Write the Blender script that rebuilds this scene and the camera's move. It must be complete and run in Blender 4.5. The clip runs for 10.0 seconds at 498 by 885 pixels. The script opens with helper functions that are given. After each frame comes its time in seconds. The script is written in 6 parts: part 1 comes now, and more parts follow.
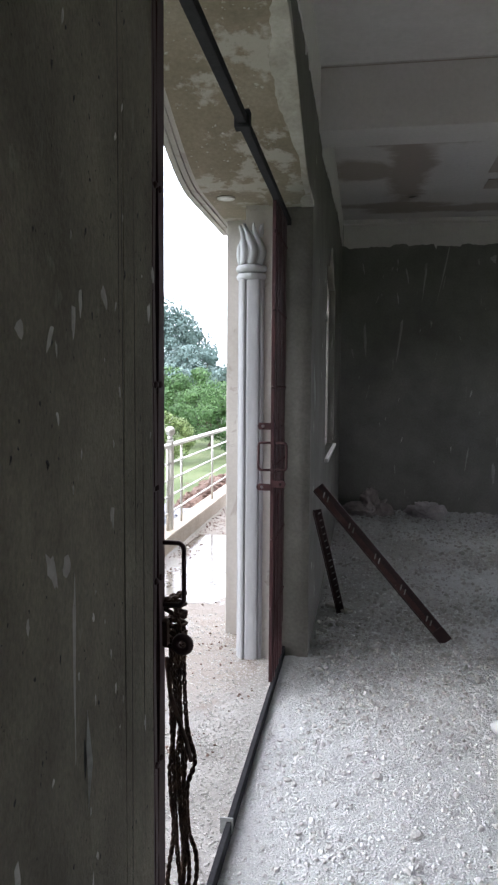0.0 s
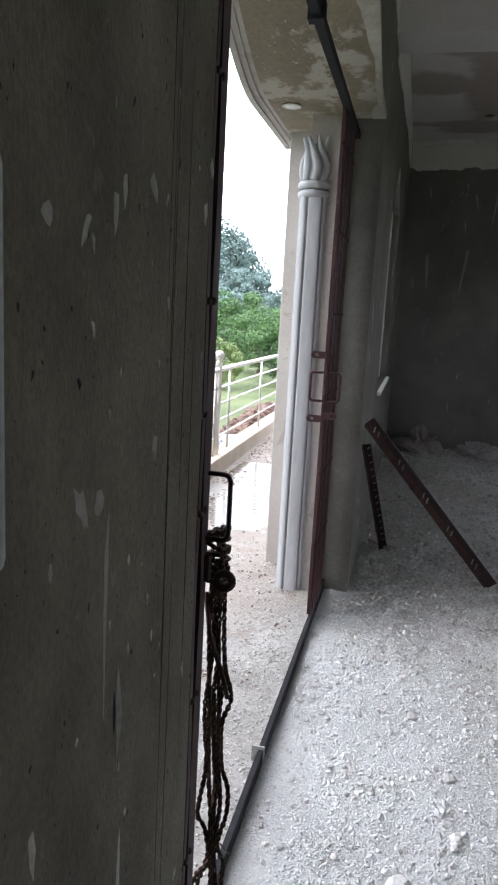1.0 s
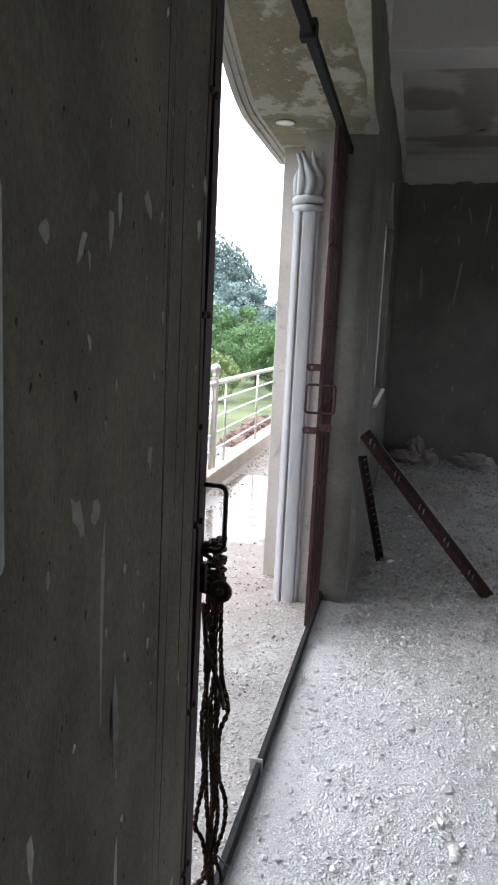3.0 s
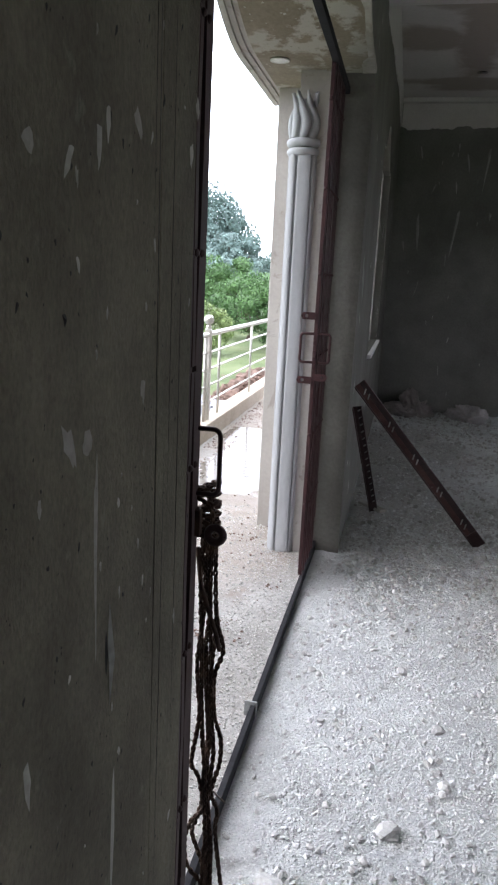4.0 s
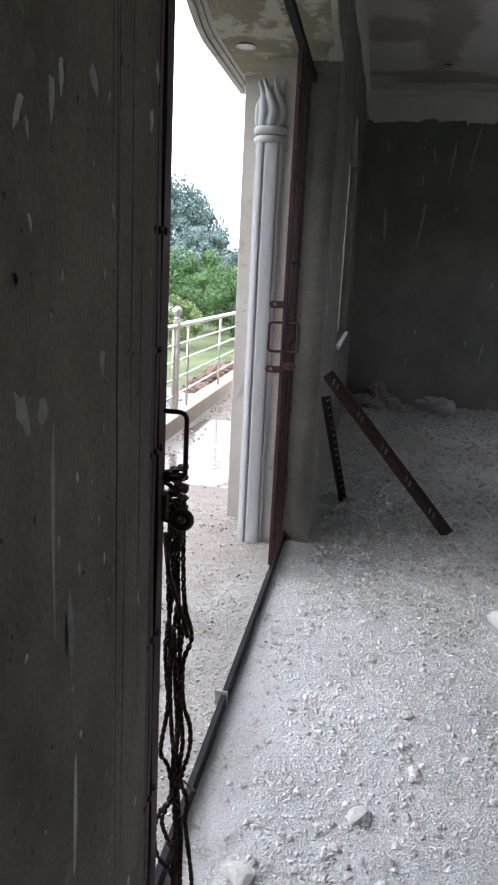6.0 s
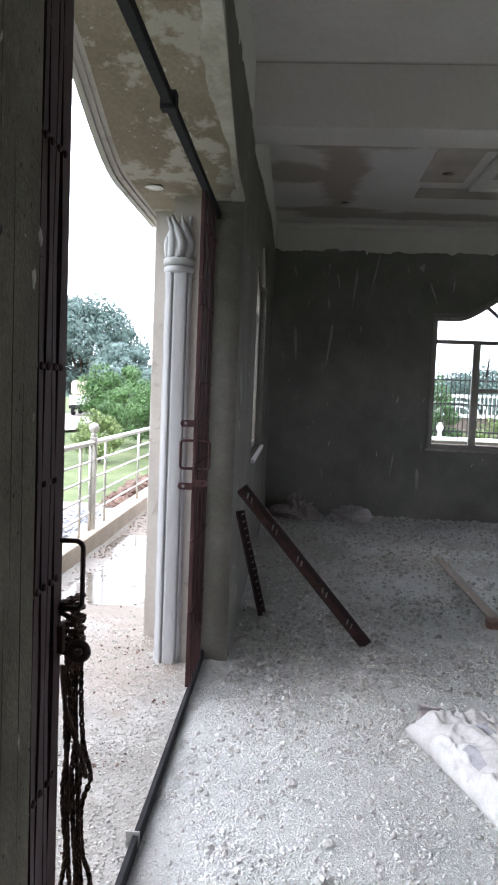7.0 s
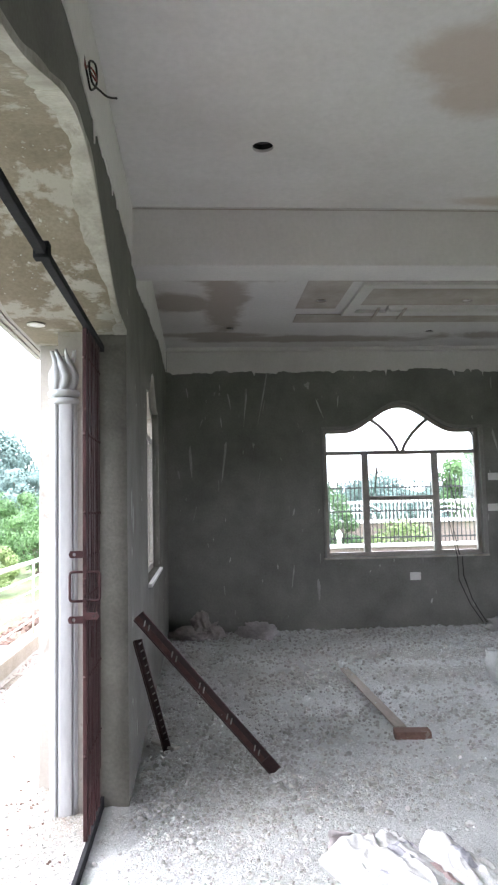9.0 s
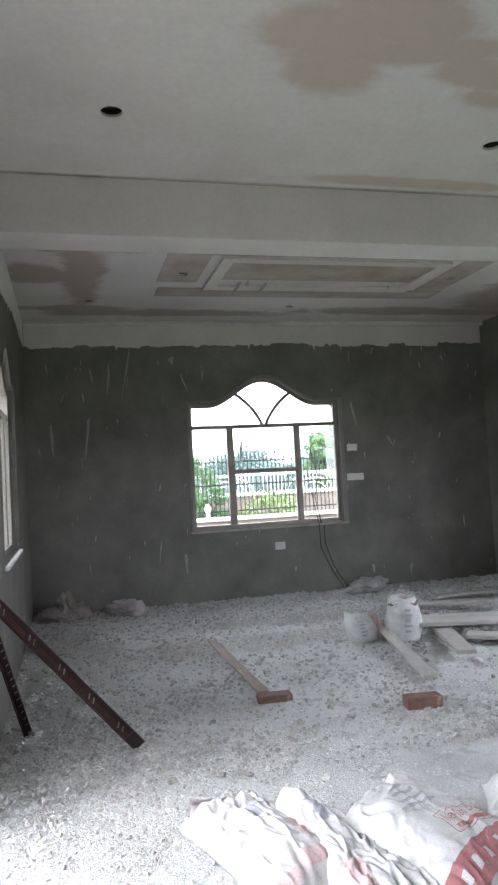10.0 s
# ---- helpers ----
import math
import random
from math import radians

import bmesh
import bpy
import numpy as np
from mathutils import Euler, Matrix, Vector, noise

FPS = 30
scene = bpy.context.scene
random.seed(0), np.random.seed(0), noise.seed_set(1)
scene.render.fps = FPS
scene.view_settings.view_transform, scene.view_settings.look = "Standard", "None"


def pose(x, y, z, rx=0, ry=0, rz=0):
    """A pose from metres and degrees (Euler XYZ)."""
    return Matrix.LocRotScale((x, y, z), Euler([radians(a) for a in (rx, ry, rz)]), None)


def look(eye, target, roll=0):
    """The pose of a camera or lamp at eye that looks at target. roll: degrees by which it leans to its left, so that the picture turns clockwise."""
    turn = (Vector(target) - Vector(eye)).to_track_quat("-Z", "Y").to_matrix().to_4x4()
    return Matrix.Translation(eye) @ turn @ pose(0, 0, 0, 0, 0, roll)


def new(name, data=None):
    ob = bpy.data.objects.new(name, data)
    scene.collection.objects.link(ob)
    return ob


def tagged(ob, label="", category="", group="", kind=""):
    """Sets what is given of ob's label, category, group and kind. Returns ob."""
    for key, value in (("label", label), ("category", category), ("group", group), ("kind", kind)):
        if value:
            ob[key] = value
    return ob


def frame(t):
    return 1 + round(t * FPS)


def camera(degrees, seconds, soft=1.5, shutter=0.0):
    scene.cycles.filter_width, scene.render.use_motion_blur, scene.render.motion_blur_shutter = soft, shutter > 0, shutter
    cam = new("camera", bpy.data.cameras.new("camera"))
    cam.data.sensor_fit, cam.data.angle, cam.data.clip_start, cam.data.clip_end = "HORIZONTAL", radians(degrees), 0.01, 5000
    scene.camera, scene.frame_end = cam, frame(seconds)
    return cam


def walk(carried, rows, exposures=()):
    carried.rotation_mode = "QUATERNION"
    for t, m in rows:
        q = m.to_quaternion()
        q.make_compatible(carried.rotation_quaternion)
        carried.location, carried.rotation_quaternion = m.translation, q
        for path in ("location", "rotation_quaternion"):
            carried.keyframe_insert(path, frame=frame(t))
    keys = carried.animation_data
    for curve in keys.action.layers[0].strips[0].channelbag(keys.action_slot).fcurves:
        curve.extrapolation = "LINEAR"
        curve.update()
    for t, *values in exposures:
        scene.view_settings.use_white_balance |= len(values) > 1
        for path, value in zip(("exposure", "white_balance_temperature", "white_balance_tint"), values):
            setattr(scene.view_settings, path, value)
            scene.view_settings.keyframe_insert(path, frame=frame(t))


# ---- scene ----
cam = camera(38.3, 10.0, soft=2.3)
PATH = [
    (0, (0.008, -0.007, 1.475), (-0.304, 1.963, 1.323), 0.4),
    (0.1, (-0.011, 0.023, 1.472), (-0.321, 1.986, 1.233), 2.4),
    (0.2, (-0.030, 0.051, 1.469), (-0.324, 2.008, 1.187), 3.5),
    (0.3, (-0.040, 0.072, 1.463), (-0.343, 2.022, 1.139), 3.7),
    (0.4, (-0.041, 0.089, 1.456), (-0.374, 2.026, 1.089), 3.6),
    (0.5, (-0.046, 0.094, 1.46), (-0.385, 2.034, 1.112), 3.1),
    (1, (-0.027, 0.1, 1.464), (-0.454, 2.021, 1.109), 3.1),
    (1.5, (-0.023, 0.09, 1.463), (-0.407, 2.015, 1.076), 4.2),
    (2, (-0.016, 0.084, 1.468), (-0.432, 2.015, 1.159), 2.9),
    (2.5, (-0.018, 0.084, 1.47), (-0.449, 2.015, 1.181), 2.7),
    (4, (-0.023, 0.097, 1.441), (-0.417, 2.007, 0.998), 2.8),
    (4.5, (-0.026, 0.103, 1.437), (-0.423, 2.006, 0.968), 2.7),
    (5, (-0.031, 0.109, 1.427), (-0.442, 1.999, 0.917), 2.8),
    (5.2, (-0.034, 0.112, 1.418), (-0.434, 1.991, 0.862), 3.5),
    (6.3, (-0.003, 0.11, 1.416), (-0.262, 2.06, 1.055), 2.6),
    (6.5, (0.01, 0.104, 1.433), (-0.207, 2.072, 1.147), 2.8),
    (7, (0.035, 0.085, 1.452), (-0.086, 2.077, 1.31), 2.3),
    (7.5, (0.058, 0.079, 1.457), (0.09, 2.078, 1.384), 0.8),
    (8, (0.056, 0.055, 1.475), (0.035, 2.053, 1.557), 0.3),
    (8.5, (0.07, 0.043, 1.483), (0.053, 2.036, 1.645), -0.3),
    (9, (0.106, 0.033, 1.488), (0.249, 2.02, 1.669), -1.3),
    (9.5, (0.14, 0.034, 1.486), (0.443, 2.005, 1.645), -2.2),
    (10, (0.179, 0.035, 1.48), (0.673, 1.97, 1.579), -3.1),
]
walk(cam, [(t, look(eye, target, roll)) for t, eye, target, roll in PATH],
     exposures=[(0, 0.42), (2.5, 0.42), (5, 0.36), (6.3, 0.24), (6.8, 0.42), (7.5, 0.90), (8.5, 1.30), (9, 1.56), (9.5, 1.68), (10, 1.52)])

# ---- world and light ----
world = bpy.data.worlds.new("overcast_sky")
scene.world = world
world.use_nodes = True
wn, wl = world.node_tree.nodes, world.node_tree.links
sky = wn.new("ShaderNodeTexSky")
sky.sky_type = "NISHITA"
sky.sun_disc = False
sky.sun_elevation, sky.sun_rotation = radians(55), radians(250)
sky.air_density, sky.dust_density = 1.0, 4.0
bg_sky, bg_cloud, bg_add = wn["Background"], wn.new("ShaderNodeBackground"), wn.new("ShaderNodeAddShader")
bg_sky.inputs["Strength"].default_value = 0.08
bg_cloud.inputs["Color"].default_value = (0.905, 0.935, 1.085, 1)
bg_cloud.inputs["Strength"].default_value = 3.8
wl.new(sky.outputs[0], bg_sky.inputs["Color"])
wl.new(bg_sky.outputs[0], bg_add.inputs[0])
wl.new(bg_cloud.outputs[0], bg_add.inputs[1])
wl.new(bg_add.outputs[0], wn["World Output"].inputs["Surface"])
sun = new("sun", bpy.data.lights.new("sun", "SUN"))
sun.data.energy, sun.data.angle, sun.data.color = 0.9, radians(40), (1.0, 0.97, 0.92)
sun.matrix_world = look((2, -5, 20), (0, 2, 0))

# room limits
XW, XE, YS, YN = -0.27, 5.80, -3.6, 8.80
WT = 0.23
Z_FRONT, Z_REAR, Z_BEAM, Y_BEAM = 3.31, 3.46, 2.95, 4.25


# ---- materials ----
def material(name, colors, scale=6.0, fine=60.0, rough=0.85, metal=0.0, bump=0.3, depth=0.01, stretch=(1, 1, 1), spots=None, island=0.0, low=0.3, high=0.7, spec=0.3, spot_scale=3.0, blots=(), blot_color=(0.3, 0.26, 0.22), grainy=0.8, blot_fade=0.8, spot_soft=0.04, spot_warp=0.6, blot_soft=0.0):
    """Procedural surface: broad mottling between the colours, fine grain, optional stains and relief."""
    m = bpy.data.materials.new(name)
    m.use_nodes = True
    n, l = m.node_tree.nodes, m.node_tree.links
    b = n["Principled BSDF"]
    b.inputs["Metallic"].default_value = metal
    b.inputs["Specular IOR Level"].default_value = spec
    tc, mp = n.new("ShaderNodeTexCoord"), n.new("ShaderNodeMapping")
    mp.inputs["Scale"].default_value = stretch
    l.new(tc.outputs["Object"], mp.inputs["Vector"])

    def noise_node(s, detail, r=0.6, dist=0.0):
        t = n.new("ShaderNodeTexNoise")
        t.inputs["Scale"].default_value, t.inputs["Detail"].default_value = s, detail
        t.inputs["Roughness"].default_value, t.inputs["Distortion"].default_value = r, dist
        l.new(mp.outputs[0], t.inputs["Vector"])
        return t

    def ramp(src, stops):
        r = n.new("ShaderNodeValToRGB")
        while len(r.color_ramp.elements) < len(stops):
            r.color_ramp.elements.new(0.5)
        for e, (p, c) in zip(r.color_ramp.elements, stops):
            e.position, e.color = p, (*c, 1)
        l.new(src, r.inputs[0])
        return r

    def mix(kind, fac, a, c):
        x = n.new("ShaderNodeMix")
        x.data_type, x.blend_type = "RGBA", kind
        if isinstance(fac, float):
            x.inputs[0].default_value = fac
        else:
            l.new(fac, x.inputs[0])
        l.new(a, x.inputs[6])
        l.new(c, x.inputs[7])
        return x.outputs[2]

    broad, grain = noise_node(scale, 6), noise_node(fine, 5)
    k = max(1, len(colors) - 1)
    col = ramp(broad.outputs[0], [(low + (high - low) * i / k, c) for i, c in enumerate(colors)]).outputs[0]
    g = ramp(grain.outputs[0], [(0.25, (0.72, 0.72, 0.72)), (0.75, (1.22, 1.22, 1.22))])
    col = mix("MULTIPLY", grainy, col, g.outputs[0])
    if spots:
        s = noise_node(spot_scale, 8, 0.65, spot_warp)
        edge = ramp(s.outputs[0], [(spots[1], (0, 0, 0)), (spots[1] + spot_soft, (1, 1, 1))])
        flat = n.new("ShaderNodeRGB")
        flat.outputs[0].default_value = (*spots[0], 1)
        fade = n.new("ShaderNodeMath")
        fade.operation = "MULTIPLY"
        fade.inputs[1].default_value = spots[2]
        l.new(edge.outputs[0], fade.inputs[0])
        col = mix("MIX", fade.outputs[0], col, flat.outputs[0])
    if blots:
        # stains and painted shade of given place and size (x, y, half width, half depth, turn) with wandering edges
        total = None
        wob = noise_node(1.7, 7, 0.68, 0.8)
        for bx, by, rx, ry, turn in blots:
            q = n.new("ShaderNodeMapping")
            q.vector_type = "TEXTURE"
            q.inputs["Location"].default_value, q.inputs["Rotation"].default_value = (bx, by, 0), (0, 0, radians(turn))
            q.inputs["Scale"].default_value = (rx, ry, 1000)
            l.new(tc.outputs["Object"], q.inputs["Vector"])
            ln = n.new("ShaderNodeVectorMath")
            ln.operation = "LENGTH"
            l.new(q.outputs[0], ln.inputs[0])
            ad = n.new("ShaderNodeMath")
            ad.operation = "MULTIPLY_ADD"
            ad.inputs[1].default_value = -2.6
            l.new(wob.outputs[0], ad.inputs[0])
            l.new(ln.outputs["Value"], ad.inputs[2])
            mk = n.new("ShaderNodeMapRange")
            mk.interpolation_type = "SMOOTHSTEP"
            mk.inputs["From Min"].default_value, mk.inputs["From Max"].default_value = 0.30 + blot_soft, -0.15 - blot_soft
            l.new(ad.outputs[0], mk.inputs["Value"])
            if total is None:
                total = mk.outputs[0]
            else:
                mx = n.new("ShaderNodeMath")
                mx.operation = "MAXIMUM"
                l.new(total, mx.inputs[0])
                l.new(mk.outputs[0], mx.inputs[1])
                total = mx.outputs[0]
        fl = n.new("ShaderNodeRGB")
        fl.outputs[0].default_value = (*blot_color, 1)
        fd = n.new("ShaderNodeMath")
        fd.operation = "MULTIPLY"
        fd.inputs[1].default_value = blot_fade
        l.new(total, fd.inputs[0])
        col = mix("MIX", fd.outputs[0], col, fl.outputs[0])
    if island:
        geo, obi = n.new("ShaderNodeNewGeometry"), n.new("ShaderNodeObjectInfo")
        add = n.new("ShaderNodeMath")
        add.operation = "ADD"
        l.new(geo.outputs["Random Per Island"], add.inputs[0])
        l.new(obi.outputs["Random"], add.inputs[1])
        fr = n.new("ShaderNodeMath")
        fr.operation = "FRACT"
        l.new(add.outputs[0], fr.inputs[0])
        v = ramp(fr.outputs[0], [(0, (1 - island,) * 3), (1, (1 + island,) * 3)])
        col = mix("MULTIPLY", 1.0, col, v.outputs[0])
    l.new(col, b.inputs["Base Color"])
    rr = n.new("ShaderNodeMapRange")
    rr.inputs["To Min"].default_value, rr.inputs["To Max"].default_value = max(0.03, rough - 0.12), min(1.0, rough + 0.12)
    l.new(broad.outputs[0], rr.inputs["Value"])
    l.new(rr.outputs[0], b.inputs["Roughness"])
    if bump:
        bp = n.new("ShaderNodeBump")
        bp.inputs["Strength"].default_value, bp.inputs["Distance"].default_value = bump, depth
        l.new(grain.outputs[0], bp.inputs["Height"])
        l.new(bp.outputs[0], b.inputs["Normal"])
    return m


M_plaster = material("grey_cement_plaster", [(0.130, 0.130, 0.114), (0.182, 0.181, 0.162), (0.235, 0.232, 0.210)], 1.6, 45, 0.9, grainy=0.5, bump=0.35, depth=0.006, spots=((0.115, 0.117, 0.104), 0.54, 0.5), spot_scale=1.1, spot_soft=0.14, spot_warp=0.3)
M_plaster_near = material("streaked_cement_plaster", [(0.091, 0.082, 0.057), (0.141, 0.128, 0.092), (0.200, 0.184, 0.134)], 6.0, 240, 0.92, spots=((0.23, 0.22, 0.17), 0.615, 0.45), spot_scale=40, spot_warp=0.2, spot_soft=0.08, bump=0.9, depth=0.0025, stretch=(1, 1, 0.62), grainy=1.0, low=0.32, high=0.70)
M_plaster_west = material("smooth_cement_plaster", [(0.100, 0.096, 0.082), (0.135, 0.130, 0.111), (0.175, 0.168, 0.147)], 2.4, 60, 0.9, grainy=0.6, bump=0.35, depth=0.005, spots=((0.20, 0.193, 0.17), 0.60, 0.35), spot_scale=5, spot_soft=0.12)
M_ceiling = material("ceiling_putty", [(0.56, 0.53, 0.50), (0.63, 0.60, 0.575), (0.67, 0.645, 0.625)], 0.8, 30, 0.85, bump=0.1, depth=0.004, blots=[(1.30, 2.78, 0.22, 0.16, 10), (1.42, 3.02, 0.16, 0.12, 20), (1.60, 2.60, 0.26, 0.12, 15), (1.85, 2.78, 0.30, 0.08, -12), (2.15, 2.92, 0.22, 0.10, 15), (2.28, 3.12, 0.14, 0.06, 10), (2.45, 4.13, 0.55, 0.05, 0), (3.6, 1.5, 0.3, 0.25, 0)], blot_fade=0.66, blot_soft=0.25, blot_color=(0.43, 0.335, 0.26), grainy=0.22)
M_rear = material("patched_ceiling_putty", [(0.60, 0.565, 0.54), (0.68, 0.645, 0.625)], 1.2, 30, 0.85, bump=0.1, depth=0.004, blots=[(0.38, 6.85, 0.15, 0.75, 0), (0.45, 5.95, 0.42, 0.14, 0), (-0.02, 6.80, 0.24, 0.22, 0), (1.3, 8.30, 1.0, 0.12, 0), (0.3, 8.1, 0.5, 0.10, 0), (4.6, 8.15, 1.3, 0.14, 0), (5.3, 7.4, 0.4, 0.6, 0), (5.2, 5.5, 0.35, 0.3, 0)], blot_fade=0.72, blot_soft=0.18, blot_color=(0.31, 0.245, 0.20), grainy=0.22)
M_white = material("white_primer", [(0.60, 0.565, 0.54), (0.68, 0.645, 0.62)], 2.0, 40, 0.8, bump=0.1, depth=0.003, grainy=0.22)
M_brownputty = material("unpainted_putty", [(0.33, 0.275, 0.235), (0.43, 0.37, 0.325), (0.52, 0.47, 0.43)], 2.0, 40, 0.85, bump=0.15, depth=0.004, grainy=0.22)
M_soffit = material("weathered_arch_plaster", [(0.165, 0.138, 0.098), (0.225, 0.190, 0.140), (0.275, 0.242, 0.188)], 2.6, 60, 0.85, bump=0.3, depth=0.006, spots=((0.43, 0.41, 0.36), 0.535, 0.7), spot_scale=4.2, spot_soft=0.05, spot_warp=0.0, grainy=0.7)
M_render = material("pale_lime_margin", [(0.27, 0.25, 0.205), (0.38, 0.36, 0.31), (0.50, 0.48, 0.43)], 5.0, 60, 0.85, bump=0.4, depth=0.004, grainy=0.5, spots=((0.24, 0.215, 0.165), 0.56, 0.6), spot_scale=7, spot_soft=0.08)
# first two blots paint the shade past the jamb; the others are dirt
M_floor = material("dusty_concrete_floor", [(0.49, 0.500, 0.487), (0.655, 0.665, 0.652), (0.76, 0.768, 0.757)], 1.6, 130, 0.92, bump=1.0, depth=0.020, spots=((0.36, 0.356, 0.332), 0.57, 0.5), spot_scale=7.0, grainy=0.85, blots=[(0.10, 4.75, 0.5, 0.65, 0), (0.05, 6.4, 0.35, 1.0, 0), (1.7, 6.4, 0.9, 0.22, 8), (2.6, 7.2, 0.9, 0.20, -6)], blot_color=(0.36, 0.352, 0.32), blot_soft=0.30, blot_fade=0.5)
M_chip = material("mortar_chips", [(0.63, 0.64, 0.627), (0.77, 0.778, 0.765)], 20, 140, 0.94, bump=0.4, depth=0.004, island=0.14)
M_clod = material("grey_brown_clods", [(0.38, 0.372, 0.342), (0.52, 0.512, 0.485)], 20, 120, 0.95, bump=0.5, depth=0.004, island=0.22)
M_stone = material("broken_mortar_lump", [(0.46, 0.458, 0.436), (0.60, 0.594, 0.572)], 12, 90, 0.92, bump=0.7, depth=0.006, island=0.15)
M_porch = material("wet_porch_concrete", [(0.235, 0.225, 0.203), (0.315, 0.304, 0.281), (0.405, 0.396, 0.373)], 2.6, 60, 0.7, bump=0.7, depth=0.012, spots=((0.21, 0.175, 0.14), 0.56, 0.6), spot_scale=2.6, spot_soft=0.10, blots=[(-1.45, 8.4, 0.30, 1.7, 0), (-1.05, 4.75, 0.40, 0.30, 15), (-0.80, 4.0, 0.25, 0.5, 0), (-1.4, 3.2, 0.3, 0.6, 0)], blot_color=(0.25, 0.205, 0.165), blot_soft=0.35, blot_fade=0.6)
M_water = material("shallow_puddle_water", [(0.12, 0.105, 0.085), (0.17, 0.15, 0.125)], 3, 20, 0.10, bump=0.0, spec=0.6)
M_red = material("maroon_red_oxide_steel", [(0.026, 0.012, 0.013), (0.046, 0.018, 0.019), (0.080, 0.034, 0.033)], 5, 70, 0.6, metal=0.1, bump=0.25, depth=0.002, spots=((0.22, 0.17, 0.16), 0.64, 0.6), spot_scale=14)
M_gate = material("dark_painted_steel", [(0.028, 0.016, 0.016), (0.050, 0.028, 0.027), (0.085, 0.052, 0.048)], 5, 70, 0.6, metal=0.1, bump=0.2, depth=0.002, spots=((0.15, 0.12, 0.11), 0.68, 0.5), spot_scale=16)
M_track = material("dark_steel_track", [(0.014, 0.014, 0.016), (0.030, 0.030, 0.032)], 6, 60, 0.85, metal=0.0, bump=0.2, depth=0.002, spots=((0.08, 0.076, 0.072), 0.68, 0.5), spot_scale=9, spec=0.12)
M_rust = material("rusted_chain_steel", [(0.035, 0.023, 0.018), (0.072, 0.045, 0.032), (0.13, 0.082, 0.056)], 18, 120, 0.85, metal=0.2, bump=0.5, depth=0.002)
M_column = material("primed_white_column", [(0.38, 0.39, 0.395), (0.47, 0.48, 0.485)], 3, 50, 0.8, bump=0.15, depth=0.003, stretch=(1, 1, 0.3), grainy=0.3, spec=0.15, spots=((0.33, 0.325, 0.31), 0.60, 0.5), spot_scale=6, spot_soft=0.08)
M_pier = material("bare_pier_render", [(0.36, 0.335, 0.30), (0.47, 0.447, 0.41)], 2.2, 50, 0.85, bump=0.25, depth=0.005, grainy=0.3, spots=((0.27, 0.245, 0.215), 0.60, 0.6), spot_scale=5, spot_soft=0.03)
M_steel = material("brushed_stainless_steel", [(0.52, 0.50, 0.45), (0.62, 0.60, 0.55)], 6, 80, 0.32, metal=0.85, bump=0.05, depth=0.001)
M_kerb = material("beige_kerb_render", [(0.40, 0.34, 0.27), (0.50, 0.44, 0.365)], 3, 60, 0.85, bump=0.3, depth=0.004)
M_alu = material("brown_window_steel", [(0.27, 0.245, 0.215), (0.35, 0.325, 0.29)], 6, 60, 0.5, metal=0.1, bump=0.1, depth=0.001)
M_fly = material("white_plastic_plate", [(0.62, 0.61, 0.57), (0.70, 0.69, 0.65)], 8, 80, 0.45, bump=0.05, depth=0.001, spec=0.5, grainy=0.22)
M_plastic_grey = material("grey_plastic_cover", [(0.30, 0.31, 0.30), (0.36, 0.37, 0.36)], 8, 80, 0.5, bump=0.05, depth=0.001)
M_black = material("black_cavity_shade_and_chassis", [(0.012, 0.012, 0.012), (0.02, 0.02, 0.02)], 8, 50, 0.9, bump=0.1)
M_wire = material("black_cable_sheath", [(0.015, 0.012, 0.012), (0.03, 0.022, 0.02)], 10, 80, 0.5, bump=0.0)
M_wire_red = material("red_cable_sheath", [(0.15, 0.03, 0.025), (0.22, 0.05, 0.04)], 10, 80, 0.5, bump=0.0)
M_sack = material("woven_white_sack", [(0.44, 0.44, 0.425), (0.58, 0.58, 0.57), (0.66, 0.66, 0.645)], 7, 190, 0.7, bump=0.22, depth=0.002, spots=((0.36, 0.355, 0.335), 0.55, 0.6), spot_scale=9, spot_soft=0.10)
M_sack_dusty = material("dusty_brown_sack", [(0.19, 0.17, 0.16), (0.32, 0.285, 0.27)], 5, 120, 0.85, bump=0.5, depth=0.005)
M_sack_pink2 = material("pale_pinkish_sack", [(0.34, 0.31, 0.31), (0.52, 0.485, 0.485)], 6, 120, 0.8, bump=0.4, depth=0.004)
M_sack_dusty2 = material("dusty_grey_sack", [(0.30, 0.295, 0.28), (0.44, 0.43, 0.41)], 6, 120, 0.8, bump=0.4, depth=0.004, spots=((0.05, 0.05, 0.055), 0.62, 0.8), spot_scale=5)
M_prop = material("blackened_steel", [(0.018, 0.013, 0.013), (0.04, 0.026, 0.025), (0.07, 0.04, 0.038)], 8, 70, 0.7, bump=0.3, depth=0.002)
M_prop_web = material("worn_maroon_web", [(0.05, 0.024, 0.023), (0.085, 0.042, 0.038), (0.13, 0.075, 0.068)], 9, 80, 0.65, metal=0.1, bump=0.3, depth=0.002, spots=((0.28, 0.25, 0.23), 0.66, 0.5), spot_scale=20)
M_sack_pink = material("faded_pink_print", [(0.52, 0.38, 0.375), (0.62, 0.49, 0.48)], 8, 120, 0.7, bump=0.3, depth=0.003)
M_print_red = material("red_sack_print", [(0.33, 0.125, 0.125), (0.43, 0.20, 0.197)], 9, 120, 0.7, bump=0.25, depth=0.002, spots=((0.52, 0.46, 0.45), 0.60, 0.6), spot_scale=22)
M_print_dark = material("grey_blue_sack_print", [(0.30, 0.30, 0.33), (0.42, 0.42, 0.44)], 9, 120, 0.7, bump=0.2, depth=0.002)
